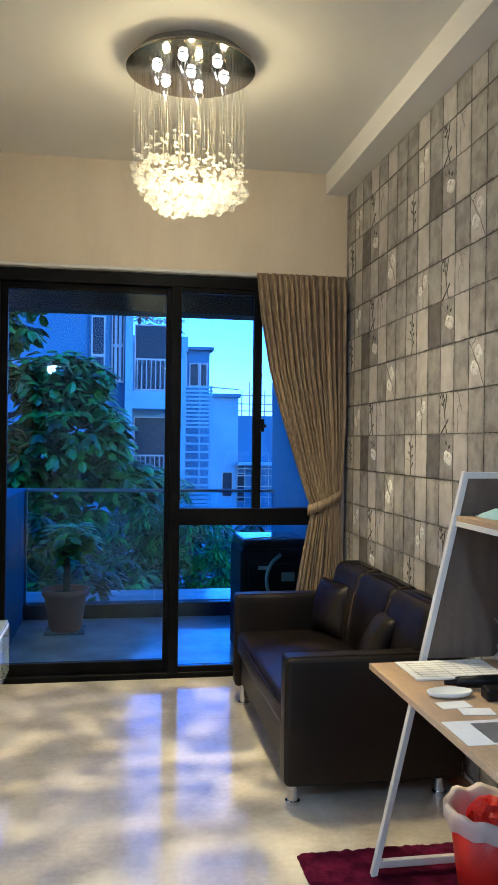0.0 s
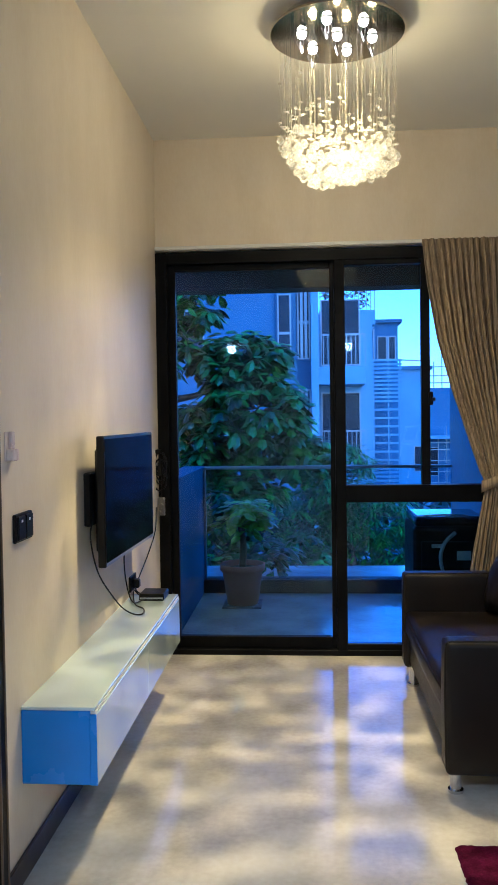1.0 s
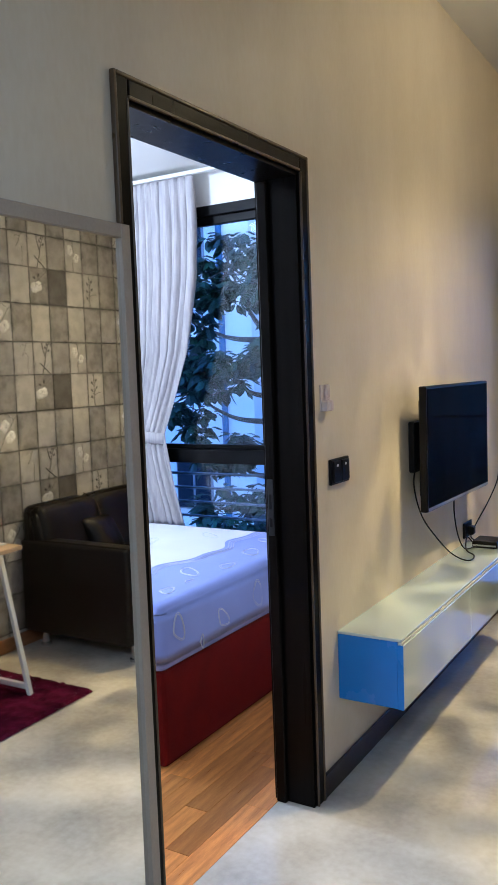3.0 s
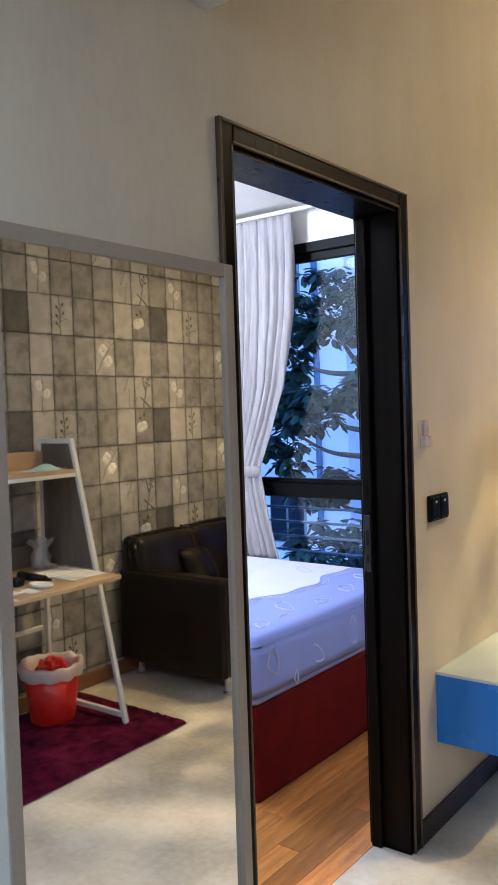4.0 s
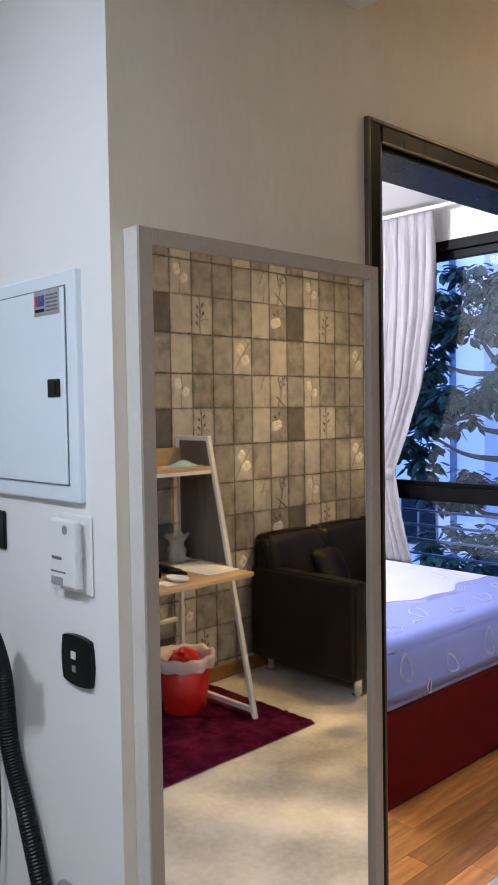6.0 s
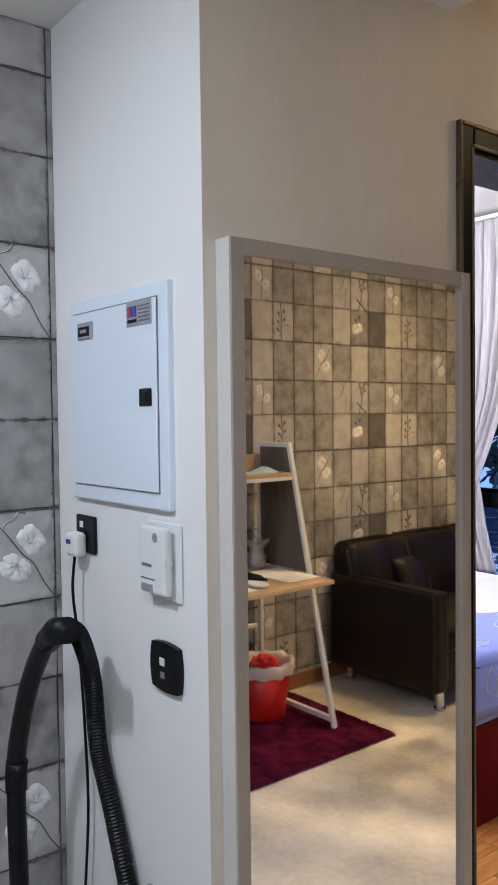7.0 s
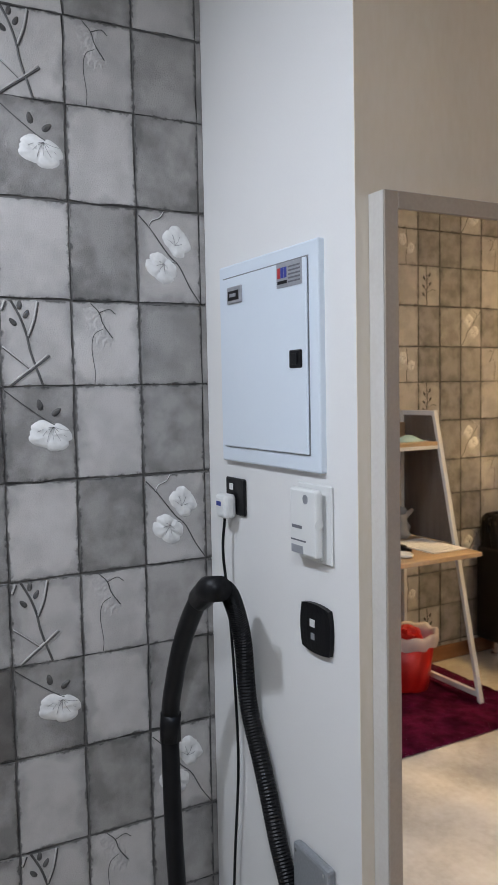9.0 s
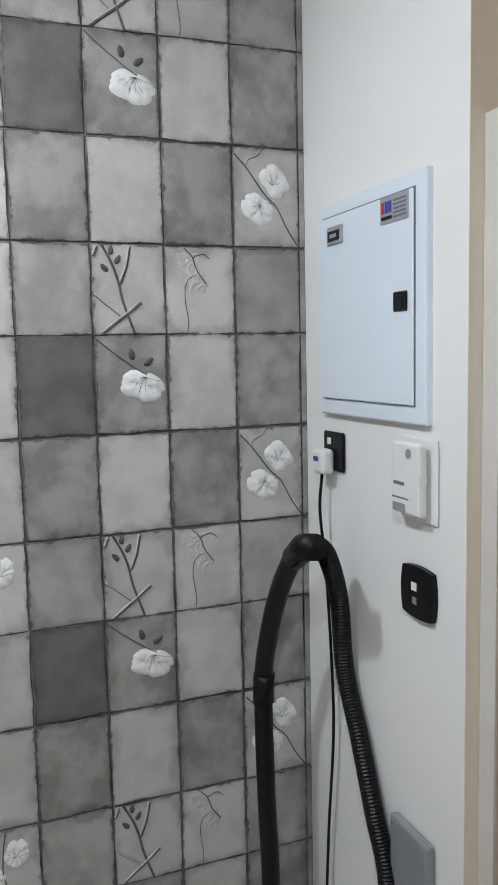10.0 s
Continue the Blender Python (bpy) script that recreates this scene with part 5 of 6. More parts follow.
cuff = part("cuff", tube(B(), [(-0.905, YV, 1.103), (-0.955, YV, 1.092), (-1.0, YV, 1.062)], [0.025, 0.027, 0.025], 16), M["plastic"], vac, smooth=True)
part("collar", tube(B(), [(-1.172, YV, 0.765), (-1.178, YV, 0.735), (-1.1775, YV, 0.70)], 0.0235, 16), M["plastic"], vac, smooth=True)
part("floor_head", rounded(-1.24, -1.04, 0.40, 0.50, 0.001, 0.05, 0.012, 2), M["plastic"], vac)
part("motor_unit", rounded(-0.60, -0.28, 0.18, 0.44, 0.001, 0.24, 0.05, 4), M["plastic"], vac)

# ---------------------------------------------------------------- balcony and outdoors
bm = B()
box(bm, -0.9, 1.65, YW + 0.18, 6.75, -0.25, -0.016)
balcony = solid("floor_balcony", bm, M["joint"], "tiled balcony floor tinted dusk blue")
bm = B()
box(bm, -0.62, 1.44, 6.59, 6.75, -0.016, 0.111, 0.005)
# kerb dimmed with the soffit's dark base colour
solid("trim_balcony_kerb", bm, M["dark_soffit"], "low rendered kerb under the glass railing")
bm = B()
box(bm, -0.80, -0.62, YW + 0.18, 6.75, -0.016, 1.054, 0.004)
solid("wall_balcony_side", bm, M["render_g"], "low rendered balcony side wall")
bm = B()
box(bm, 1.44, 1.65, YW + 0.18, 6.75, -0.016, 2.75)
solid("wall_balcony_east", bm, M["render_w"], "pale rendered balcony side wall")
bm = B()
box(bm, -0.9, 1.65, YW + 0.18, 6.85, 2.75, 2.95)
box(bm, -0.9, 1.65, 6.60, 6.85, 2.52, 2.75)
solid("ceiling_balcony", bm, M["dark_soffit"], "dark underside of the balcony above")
railing = thing("glass_railing", 0.4, 6.65, 0.11, "glass balcony railing with a slim metal handrail", "railing")
for a, b in ((-0.61, 0.43), (0.44, 1.435)):
    g = part("glass_panel", box(B(), a, b, 6.645, 6.657, 0.112, 1.03), M["railglass"], railing)
    g.visible_shadow = False
part("handrail", box(B(), -0.61, 1.435, 6.63, 6.672, 1.03, 1.056, 0.006, 2), M["metal_g"], railing)
part("end_post", box(B(), -0.618, -0.60, 6.635, 6.668, 0.112, 1.03, 0.002), M["metal_g"], railing)

# washing machine, seen from behind
wm = thing("washing_machine", 1.17, 5.45, -0.01, "black top-loading washing machine on the balcony", "washing machine")
part("body", rounded(0.935, 1.415, 5.22, 5.72, -0.004, 0.74, 0.03, 3), M["plastic"], wm)
part("lid", rounded(0.945, 1.405, 5.235, 5.70, 0.735, 0.80, 0.025, 3), surf("lid_gloss", (0.02, 0.022, 0.026), rough=0.12, coat=0.5), wm, "glossy dark lid")
part("back_panel", box(B(), 0.985, 1.365, 5.205, 5.222, 0.20, 0.64, 0.006), M["plastic"], wm)
part("lid_trim", tube(B(), [(0.96, 5.24, 0.802), (1.10, 5.225, 0.812), (1.25, 5.225, 0.812), (1.39, 5.24, 0.802)], 0.006, 8), M["chrome"], wm, smooth=True)
part("drain_hose", tube(B(), smooth_path([(1.20, 5.20, 0.70), (1.13, 5.17, 0.64), (1.10, 5.165, 0.54), (1.13, 5.165, 0.42), (1.20, 5.17, 0.34), (1.30, 5.18, 0.31), (1.36, 5.2, 0.30)], 8), 0.012, 10), M["grey_plastic"], wm, "grey drain hose", smooth=True)
part("sticker", box(B(), 1.21, 1.30, 5.2025, 5.2055, 0.52, 0.58), M["label"], wm)
part("sticker", box(B(), 1.05, 1.13, 5.2025, 5.2055, 0.60, 0.625), M["label"], wm)

# leaves and trees
def leaf_quad(bm, base, d, up, ln, wd):
    """One bent leaf of two folded halves."""
    d = d.normalized()
    s = d.cross(up)
    if s.length < 1e-3:
        s = Vector((1, 0, 0))
    s.normalize()
    n = s.cross(d)
    a = bm.verts.new(base)
    p1, p2, p3 = base + d * ln * 0.38 + n * ln * 0.07, base + d * ln * 0.76 + Vector((0, 0, -0.05 * ln)), base + d * ln + Vector((0, 0, -0.22 * ln))
    c1, c2, t = bm.verts.new(p1), bm.verts.new(p2), bm.verts.new(p3)
    l1, r1 = bm.verts.new(p1 + s * wd * 0.40 - n * wd * 0.12), bm.verts.new(p1 - s * wd * 0.40 - n * wd * 0.12)
    l2, r2 = bm.verts.new(p2 + s * wd * 0.48 - n * wd * 0.16), bm.verts.new(p2 - s * wd * 0.48 - n * wd * 0.16)
    for f in ((a, l1, c1), (a, c1, r1), (c1, l1, l2, c2), (c1, c2, r2, r1), (c2, l2, t), (c2, t, r2)):
        bm.faces.new(f)


def whorl(bm, p, rr, n, ln, wd, droop=0.5):
    a0 = rr.uniform(0, 6.28)
    for k in range(n):
        a = a0 + 6.283 * k / n + rr.uniform(-0.25, 0.25)
        d = Vector((math.cos(a), math.sin(a), rr.uniform(-droop, 0.35)))
        leaf_quad(bm, p + d * 0.03, d, Vector((0, 0, 1)), ln * rr.uniform(0.7, 1.15), wd * rr.uniform(0.8, 1.15))


def tree(name, base, trunk_top, blobs, seed, label, ln=0.26, wd=0.10, leaf="leaf", per=9, droop=0.9, r0=0.14):
    """blobs: centre, radii and number of whorls of each mass of foliage."""
    rr = random.Random(seed)
    ob = thing(name, *base, label, "tree")
    base, trunk_top = Vector(base), Vector(trunk_top)
    wood = B()
    mid = (base + trunk_top) / 2 + Vector((0.15, 0.1, 0))
    tp = smooth_path([base, mid, trunk_top], 6)
    tube(wood, tp, [r0 * (1 - 0.6 * k / (len(tp) - 1)) for k in range(len(tp))], 9)
    part("trunk", wood, M["bark"], ob, smooth=True)
    crown, limbs = B(), B()
    for c, rad, cnt in blobs:
        c = Vector(c)
        start = trunk_top.lerp(base, min(0.5, max(0.0, (trunk_top.z - c.z + 0.4) / max(1, trunk_top.z - base.z))))
        lp = smooth_path([start, start.lerp(c, 0.5) + Vector((0, 0, -0.12)), c], 5)
        tube(limbs, lp, [r0 * 0.35 * (1 - 0.75 * k / (len(lp) - 1)) for k in range(len(lp))], 6)
        for k in range(int(cnt * 1.7)):
            while True:
                u = Vector((rr.uniform(-1, 1), rr.uniform(-1, 1), rr.uniform(-1, 1)))
                if 0.25 < u.length < 1:
                    break
            u = u.normalized() * u.length ** 0.5
            p = c + Vector((u.x * rad[0], u.y * rad[1], u.z * rad[2]))
            if rr.random() < 0.25:
                tube(limbs, [c.lerp(p, 0.2), c.lerp(p, 0.65) + Vector((0, 0, -0.04)), p], [0.012, 0.008, 0.004], 4)
            whorl(crown, p, rr, per, ln, wd, droop)
    part("limb", limbs, M["bark"], ob, smooth=True)
    part("crown", crown, M[leaf], ob, "large drooping green leaves" if ln > 0.2 else "")
    return ob


tree("broadleaf_tree", (-2.2, 10.6, -9.0), (-1.5, 10.3, 1.7),
     [((-1.35, 9.9, 3.0), (0.6, 0.6, 0.45), 44), ((-1.55, 9.6, 2.35), (0.45, 0.5, 0.40), 30), ((-0.55, 9.9, 2.15), (0.60, 0.6, 0.42), 55), ((-0.35, 9.6, 1.55), (0.62, 0.6, 0.42), 60),
      ((-0.95, 9.9, 1.3), (0.45, 0.6, 0.5), 40), ((-0.75, 10.1, 0.88), (0.65, 0.5, 0.30), 42), ((0.25, 10.2, 0.95), (0.42, 0.5, 0.28), 34), ((-0.6, 10.0, 0.5), (0.55, 0.6, 0.32), 36), ((-1.0, 10.2, -0.2), (0.6, 0.6, 0.4), 34), ((-0.1, 10.4, -0.5), (0.8, 0.6, 0.5), 40)],
     3, "tall tree with large drooping leaves beside the balcony", 0.185, 0.115, per=9, droop=1.2)
tree("feathery_tree", (1.2, 12.4, -9.0), (0.9, 12.3, -0.4),
     [((0.7, 12.0, 0.55), (0.5, 0.6, 0.55), 80), ((1.2, 12.2, 0.0), (0.7, 0.6, 0.45), 90), ((0.2, 12.2, -0.1), (0.6, 0.6, 0.5), 80), ((1.7, 12.4, -0.7), (0.8, 0.6, 0.5), 80), ((0.4, 12.4, -1.1), (0.9, 0.6, 0.6), 80)],
     5, "fine-leaved tree below the balcony railing", 0.20, 0.035, "leaf", 10, 0.7, 0.10)
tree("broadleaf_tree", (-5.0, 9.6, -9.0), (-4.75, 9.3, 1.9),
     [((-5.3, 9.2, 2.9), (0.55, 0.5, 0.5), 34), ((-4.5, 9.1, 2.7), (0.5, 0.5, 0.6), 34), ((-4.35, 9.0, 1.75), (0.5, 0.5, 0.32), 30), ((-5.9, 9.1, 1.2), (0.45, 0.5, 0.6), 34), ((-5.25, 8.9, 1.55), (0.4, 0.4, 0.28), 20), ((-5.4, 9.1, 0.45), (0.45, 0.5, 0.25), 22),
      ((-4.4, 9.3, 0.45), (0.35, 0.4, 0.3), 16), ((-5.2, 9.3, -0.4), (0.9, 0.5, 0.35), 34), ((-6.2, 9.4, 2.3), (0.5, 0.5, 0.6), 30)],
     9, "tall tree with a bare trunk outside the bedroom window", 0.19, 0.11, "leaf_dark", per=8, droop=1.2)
rr = random.Random(12)
bm = B()
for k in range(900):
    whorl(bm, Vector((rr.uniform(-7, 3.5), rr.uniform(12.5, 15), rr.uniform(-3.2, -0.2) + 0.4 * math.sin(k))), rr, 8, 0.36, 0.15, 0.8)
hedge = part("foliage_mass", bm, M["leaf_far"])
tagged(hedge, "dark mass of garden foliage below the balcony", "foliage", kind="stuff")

# pot plant on the balcony
pp = thing("potted_plant", -0.262, 6.18, -0.012, "leafy plant in a brown clay pot on a plate", "potted plant")
PX, PY = -0.262, 6.18
part("plate", box(B(), PX - 0.15, PX + 0.15, PY - 0.14, PY + 0.14, -0.011, 0.012, 0.004), M["wp_light"], pp, "pale square plate")
part("pot", lathe(B(), [(0.115, 0.012), (0.12, 0.02), (0.158, 0.27), (0.175, 0.275), (0.178, 0.325), (0.160, 0.325), (0.150, 0.28), (0.001, 0.275)], (PX, PY, 0), 36), M["clay"], pp, "brown clay pot", smooth=True)
part("soil", lathe(B(), [(0.152, 0.284), (0.10, 0.292), (0.001, 0.296)], (PX, PY, 0), 24), M["soil"], pp)
stem = part("stem", tube(B(), smooth_path([(PX, PY, 0.29), (PX + 0.01, PY, 0.45), (PX - 0.005, PY, 0.62)], 6), 0.028, 8), M["bark"], pp, smooth=True)
bm = B()
rp = random.Random(2)
for k in range(34):
    a, h = rp.uniform(0, 6.283), rp.uniform(-1, 1)
    w = 0.14 * math.sqrt(1 - h * h)
    whorl(bm, Vector((PX + w * math.cos(a), PY + w * math.sin(a), 0.68 + 0.12 * h)), rp, 5, 0.135, 0.075, 0.6)
part("foliage", bm, M["leaf_bright"], pp, "glossy green leaves")
bm = B()
for k in range(30):
    low = k % 3 == 0
    p = Vector((PX + (rp.uniform(0.10, 0.30) if low else rp.uniform(-0.36, -0.12)), 7.1 + rp.uniform(-0.1, 0.25), rp.uniform(0.05, 0.36) if low else rp.uniform(0.42, 0.82)))
    whorl(bm, p, rp, 6, 0.17, 0.085, 0.8)
tagged(part("leafy_branch", bm, M["leaf"]), "leafy branch just outside the glass railing", "branch", kind="stuff")

bm = B()
box(bm, -400, 400, -300, 900, -9.2, -9.0)
solid("ground", bm, M["ground"], "dark grassy ground below")


# buildings
def window_on(ob, x0, x1, y, z0, z1, bars=(1, 1), name="window"):
    w = part(name, box(B(), x0, x1, y - 0.07, y + 0.03, z0, z1), M["metal_g"], ob)
    nx, nz = bars
    for i in range(nx):
        for j in range(nz):
            a, b = x0 + (x1 - x0) * i / nx + 0.04, x0 + (x1 - x0) * (i + 1) / nx - 0.04
            c, d = z0 + (z1 - z0) * j / nz + 0.04, z0 + (z1 - z0) * (j + 1) / nz - 0.04
            part("pane", box(B(), a, b, y - 0.085, y - 0.06, c, d), M["dark_win"], w)
    return w


def balcony_on(ob, x0, x1, y, z, depth=1.2, bars=True):
    s = part("balcony_slab", box(B(), x0, x1, y - depth, y, z - 0.55, z, 0.02), M["render_w"], ob)
    part("top_rail", box(B(), x0, x1, y - depth, y - depth + 0.05, z + 0.95, z + 1.0), M["metal_g"], s)
    if bars:
        n = int((x1 - x0) / 0.14)
        for k in range(n + 1):
            x = x0 + 0.02 + (x1 - x0 - 0.04) * k / n
            part("baluster", box(B(), x - 0.012, x + 0.012, y - depth + 0.015, y - depth + 0.035, z, z + 0.95), M["metal_g"], s)
    else:
        part("glass_panel", box(B(), x0, x1, y - depth + 0.02, y - depth + 0.035, z + 0.03, z + 0.95), M["dark_win"], s)


bA = thing("apartment_building", -6, 26, -9, "rendered apartment block tinted dusk blue, with narrow windows", "building")
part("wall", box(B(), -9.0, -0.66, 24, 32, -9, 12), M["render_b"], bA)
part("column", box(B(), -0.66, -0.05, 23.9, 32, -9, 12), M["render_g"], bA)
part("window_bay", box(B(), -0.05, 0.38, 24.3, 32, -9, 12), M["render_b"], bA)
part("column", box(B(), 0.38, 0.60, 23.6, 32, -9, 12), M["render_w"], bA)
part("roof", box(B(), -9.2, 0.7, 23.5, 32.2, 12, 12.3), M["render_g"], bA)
for z in (-6.5, -3.4, -0.3, 2.8, 5.9):
    window_on(bA, -0.60, -0.20, 23.9, z, z + 2.3, (1, 2))
    window_on(bA, -0.02, 0.36, 24.3, z + 0.4, z + 2.6, (3, 2))
    for x in (-7.5, -4.0):
        window_on(bA, x, x + 1.2, 24.0, z + 0.4, z + 1.9, (2, 1))

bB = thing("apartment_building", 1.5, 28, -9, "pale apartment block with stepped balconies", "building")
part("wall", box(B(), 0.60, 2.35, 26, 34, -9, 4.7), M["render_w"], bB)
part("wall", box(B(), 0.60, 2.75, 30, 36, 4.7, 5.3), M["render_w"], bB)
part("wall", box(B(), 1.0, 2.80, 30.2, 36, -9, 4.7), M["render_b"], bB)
for z in (-3.2, 0.05, 3.0):
    balcony_on(bB, 0.60, 2.05, 26, z, 1.2)
    window_on(bB, 0.70, 1.95, 26, z + 0.1, z + 2.2, (1, 1), "balcony_door")
balcony_on(bB, 0.7, 2.72, 30.2, 5.3, 0.9)
window_on(bB, 1.75, 2.75, 30.2, 3.5, 4.7, (2, 1))
bm = B()
for k in range(40):
    whorl(bm, Vector((rr.uniform(0.9, 2.5), 30.2, rr.uniform(5.5, 6.2))), rr, 7, 0.3, 0.1, 0.4)
part("roof_plants", bm, M["leaf_far"], bB)

bC = thing("stair_tower", 3.2, 32, -9, "tower with a pale louvred screen and flat roof", "building")
part("wall", box(B(), 2.85, 3.70, 31, 35, -9, 5.0), M["render_b"], bC)
part("roof", box(B(), 2.80, 3.85, 30.8, 35.2, 5.0, 5.12), M["render_g"], bC)
window_on(bC, 2.92, 3.30, 31, 3.6, 4.5, (1, 1))
window_on(bC, 3.33, 3.62, 31, 3.6, 4.5, (1, 1))
part("screen_post", box(B(), 2.66, 2.72, 30.0, 30.1, -3, 3.5), M["render_w"], bC)
part("screen_post", box(B(), 3.22, 3.26, 30.0, 30.1, -3, 3.5), M["render_w"], bC)
part("screen_post", box(B(), 3.63, 3.69, 30.0, 30.1, -3, 3.5), M["render_w"], bC)
z = -2.9
while z < 3.5:
    part("louvre", box(B(), 2.62, 3.72, 29.92, 30.02, z, z + 0.075), M["render_w"], bC)
    z += 0.15 if (1.9 < z or z < -0.6) else 0.31
part("wall", box(B(), 2.36, 2.68, 30.4, 32, -9, 3.4), M["render_w"], bC)

bD = thing("office_building", 6.2, 48, -9, "distant plain concrete block with few openings", "building")
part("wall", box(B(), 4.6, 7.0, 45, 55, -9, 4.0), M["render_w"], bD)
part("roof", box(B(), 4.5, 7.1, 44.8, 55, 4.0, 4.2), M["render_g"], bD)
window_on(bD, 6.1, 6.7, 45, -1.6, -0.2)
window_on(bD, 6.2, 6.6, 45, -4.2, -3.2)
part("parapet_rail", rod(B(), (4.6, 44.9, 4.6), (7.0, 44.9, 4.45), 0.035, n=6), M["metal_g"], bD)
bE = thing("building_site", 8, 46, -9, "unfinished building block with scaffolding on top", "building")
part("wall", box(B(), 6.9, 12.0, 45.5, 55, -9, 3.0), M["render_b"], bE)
part("ledge", box(B(), 6.9, 9.0, 44.2, 45.5, 0.2, 0.35), M["render_w"], bE)
for k in range(9):
    x = 6.9 + 0.45 * k
    part("scaffold_pole", rod(B(), (x, 44.6, -6), (x, 44.6, 0.3 if k % 2 else 0.9), 0.03, n=6), M["metal_g"], bE)
    part("scaffold_pole", rod(B(), (x, 46.0, 3.0), (x, 46.0, 4.0 + 0.5 * (k % 3)), 0.03, n=6), M["metal_g"], bE)
for z in (-4.2, -3.5, -2.8, -2.2, -1.6, -1.0, -0.4, 0.0, 3.3, 3.7, 4.2):
    part("scaffold_rail", rod(B(), (6.8, 44.6 if z < 1 else 46.0, z), (10.6, 44.6 if z < 1 else 46.0, z), 0.03, n=6), M["metal_g"], bE)
window_on(bE, 7.0, 7.5, 45.5, -1.9, -0.3)
bF = thing("apartment_building", -9, 18, -9, "pale apartment block outside the bedroom window", "building")
part("wall", box(B(), -26, -9.6, 17, 25, -9, 12), M["render_l"], bF)
part("roof", box(B(), -26.2, -9.4, 16.8, 25.2, 12, 12.3), M["render_g"], bF)
for z in (-5, -2, 1.0, 4.0):
    for x in (-24, -21, -18, -15, -12):
        window_on(bF, x, x + 1.1, 17, z, z + 1.4, (2, 1))
part("drain_pipe", rod(B(), (-10.4, 16.9, -9), (-10.4, 16.9, 12), 0.08, n=8), M["render_b"], bF)

# ---------------------------------------------------------------- laid pieces: wallpaper tiles, floor tiles, planks
TW = 0.1475
ROWZ = (0.901, 1.085, 1.294)                       # lower edges of the three rows of the repeat
ROWH = (0.184, 0.209, 0.205)
PERIOD = 0.598
#          R0        R1       R2
PATTERN = (("rough", "light2", "mid"), ("crack", "mid", "light"), ("cross", "light", "bloom"), ("rough", "mid", "dark"),
           ("pair2", "light", "light"), ("mid", "mid", "sprig"), ("mid", "wave", "mid"))
LOOK = dict(rough="wp_grain", light2="wp_light", mid="wp_mid", crack="wp_light", light="wp_light", cross="wp_light", bloom="wp_mid", dark="wp_dark", pair2="wp_light", sprig="wp_light", wave="wp_rough", pair="wp_light")
tile_meshes = {}


def tile_mesh(look_name, h, var):
    """A slightly uneven plate in u (right), v (up), n (out)."""
    key = (look_name, round(h, 3), var)
    if key not in tile_meshes:
        rt = random.Random(var * 7 + int(h * 1000))
        j = lambda s: rt.uniform(-s, s)
        bm = B()
        g, e, t = 0.0006, 0.0018, 0.0024
        w = TW
        ring = lambda d: [(d + (w - 2 * d) * k / 4, d) for k in range(4)] + [(w - d, d + (h - 2 * d) * k / 4) for k in range(4)] + [(w - d - (w - 2 * d) * k / 4, h - d) for k in range(4)] + [(d, h - d - (h - 2 * d) * k / 4) for k in range(4)]
        off = [(j(0.0020), j(0.0018)) for _ in range(16)]
        outer = [bm.verts.new((u + a, v + b, 0)) for (u, v), (a, b) in zip(ring(g), off)]
        inner = [bm.verts.new((u + a + j(0.0006), v + b + j(0.0006), t)) for (u, v), (a, b) in zip(ring(g + e), off)]
        for i in range(16):
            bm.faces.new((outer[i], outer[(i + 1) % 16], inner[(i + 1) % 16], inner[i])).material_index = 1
        bm.faces.new(inner)
        lay = bm.loops.layers.uv.new("UVMap")
        for fc in bm.faces:
            for lp in fc.loops:
                lp[lay].uv = (min(1, max(0, lp.vert.co.x / w)), min(1, max(0, lp.vert.co.y / h)))
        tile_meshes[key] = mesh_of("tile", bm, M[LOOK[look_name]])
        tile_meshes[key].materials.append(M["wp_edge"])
    return tile_meshes[key]


def blossom(bm, cx, cy, rx, ry, turn, petals, seed, z=0.0028):
    """An open flower in low relief: overlapping rounded petals with creases between them, seen a little from the side."""
    na, nr = petals * 12, 7
    rows = []
    for k in range(nr + 1):
        q = k / nr
        row = []
        for i in range(na):
            a = 2 * math.pi * i / na
            lobe = abs(math.sin(a * petals / 2)) ** 0.55
            wob = 0.13 * noise.noise((2.2 * math.cos(a), 2.2 * math.sin(a), seed)) + 0.035 * noise.noise((9 * math.cos(a), 9 * math.sin(a), seed))
            r = q * (0.90 + 0.15 * lobe + wob)
            u, v = rx * r * math.cos(a), ry * r * math.sin(a)
            fold = 0.0012 * math.sin(a * petals * 2 + seed) * q + 0.0022 * lobe * q
            h = z + 0.0034 * math.sin(min(1, q * 1.1) * math.pi) ** 0.7 * (0.55 + 0.45 * lobe) + fold * (1 - q ** 3) + (-0.0022 if k == nr else 0)
            row.append(bm.verts.new((cx + u * math.cos(turn) - v * math.sin(turn), cy + u * math.sin(turn) + v * math.cos(turn), h)))
        rows.append(row)
    for r0, r1 in zip(rows[1:], rows[2:]):
        for i in range(na):
            bm.faces.new((r0[i], r0[(i + 1) % na], r1[(i + 1) % na], r1[i]))
    bm.faces.new(rows[1])
    for v in rows[0]:
        bm.verts.remove(v)


def twig(bm, pts, r=0.0018, z=0.0035):
    tube(bm, smooth_path([(x, y, z) for x, y in pts], 4), r, 5)


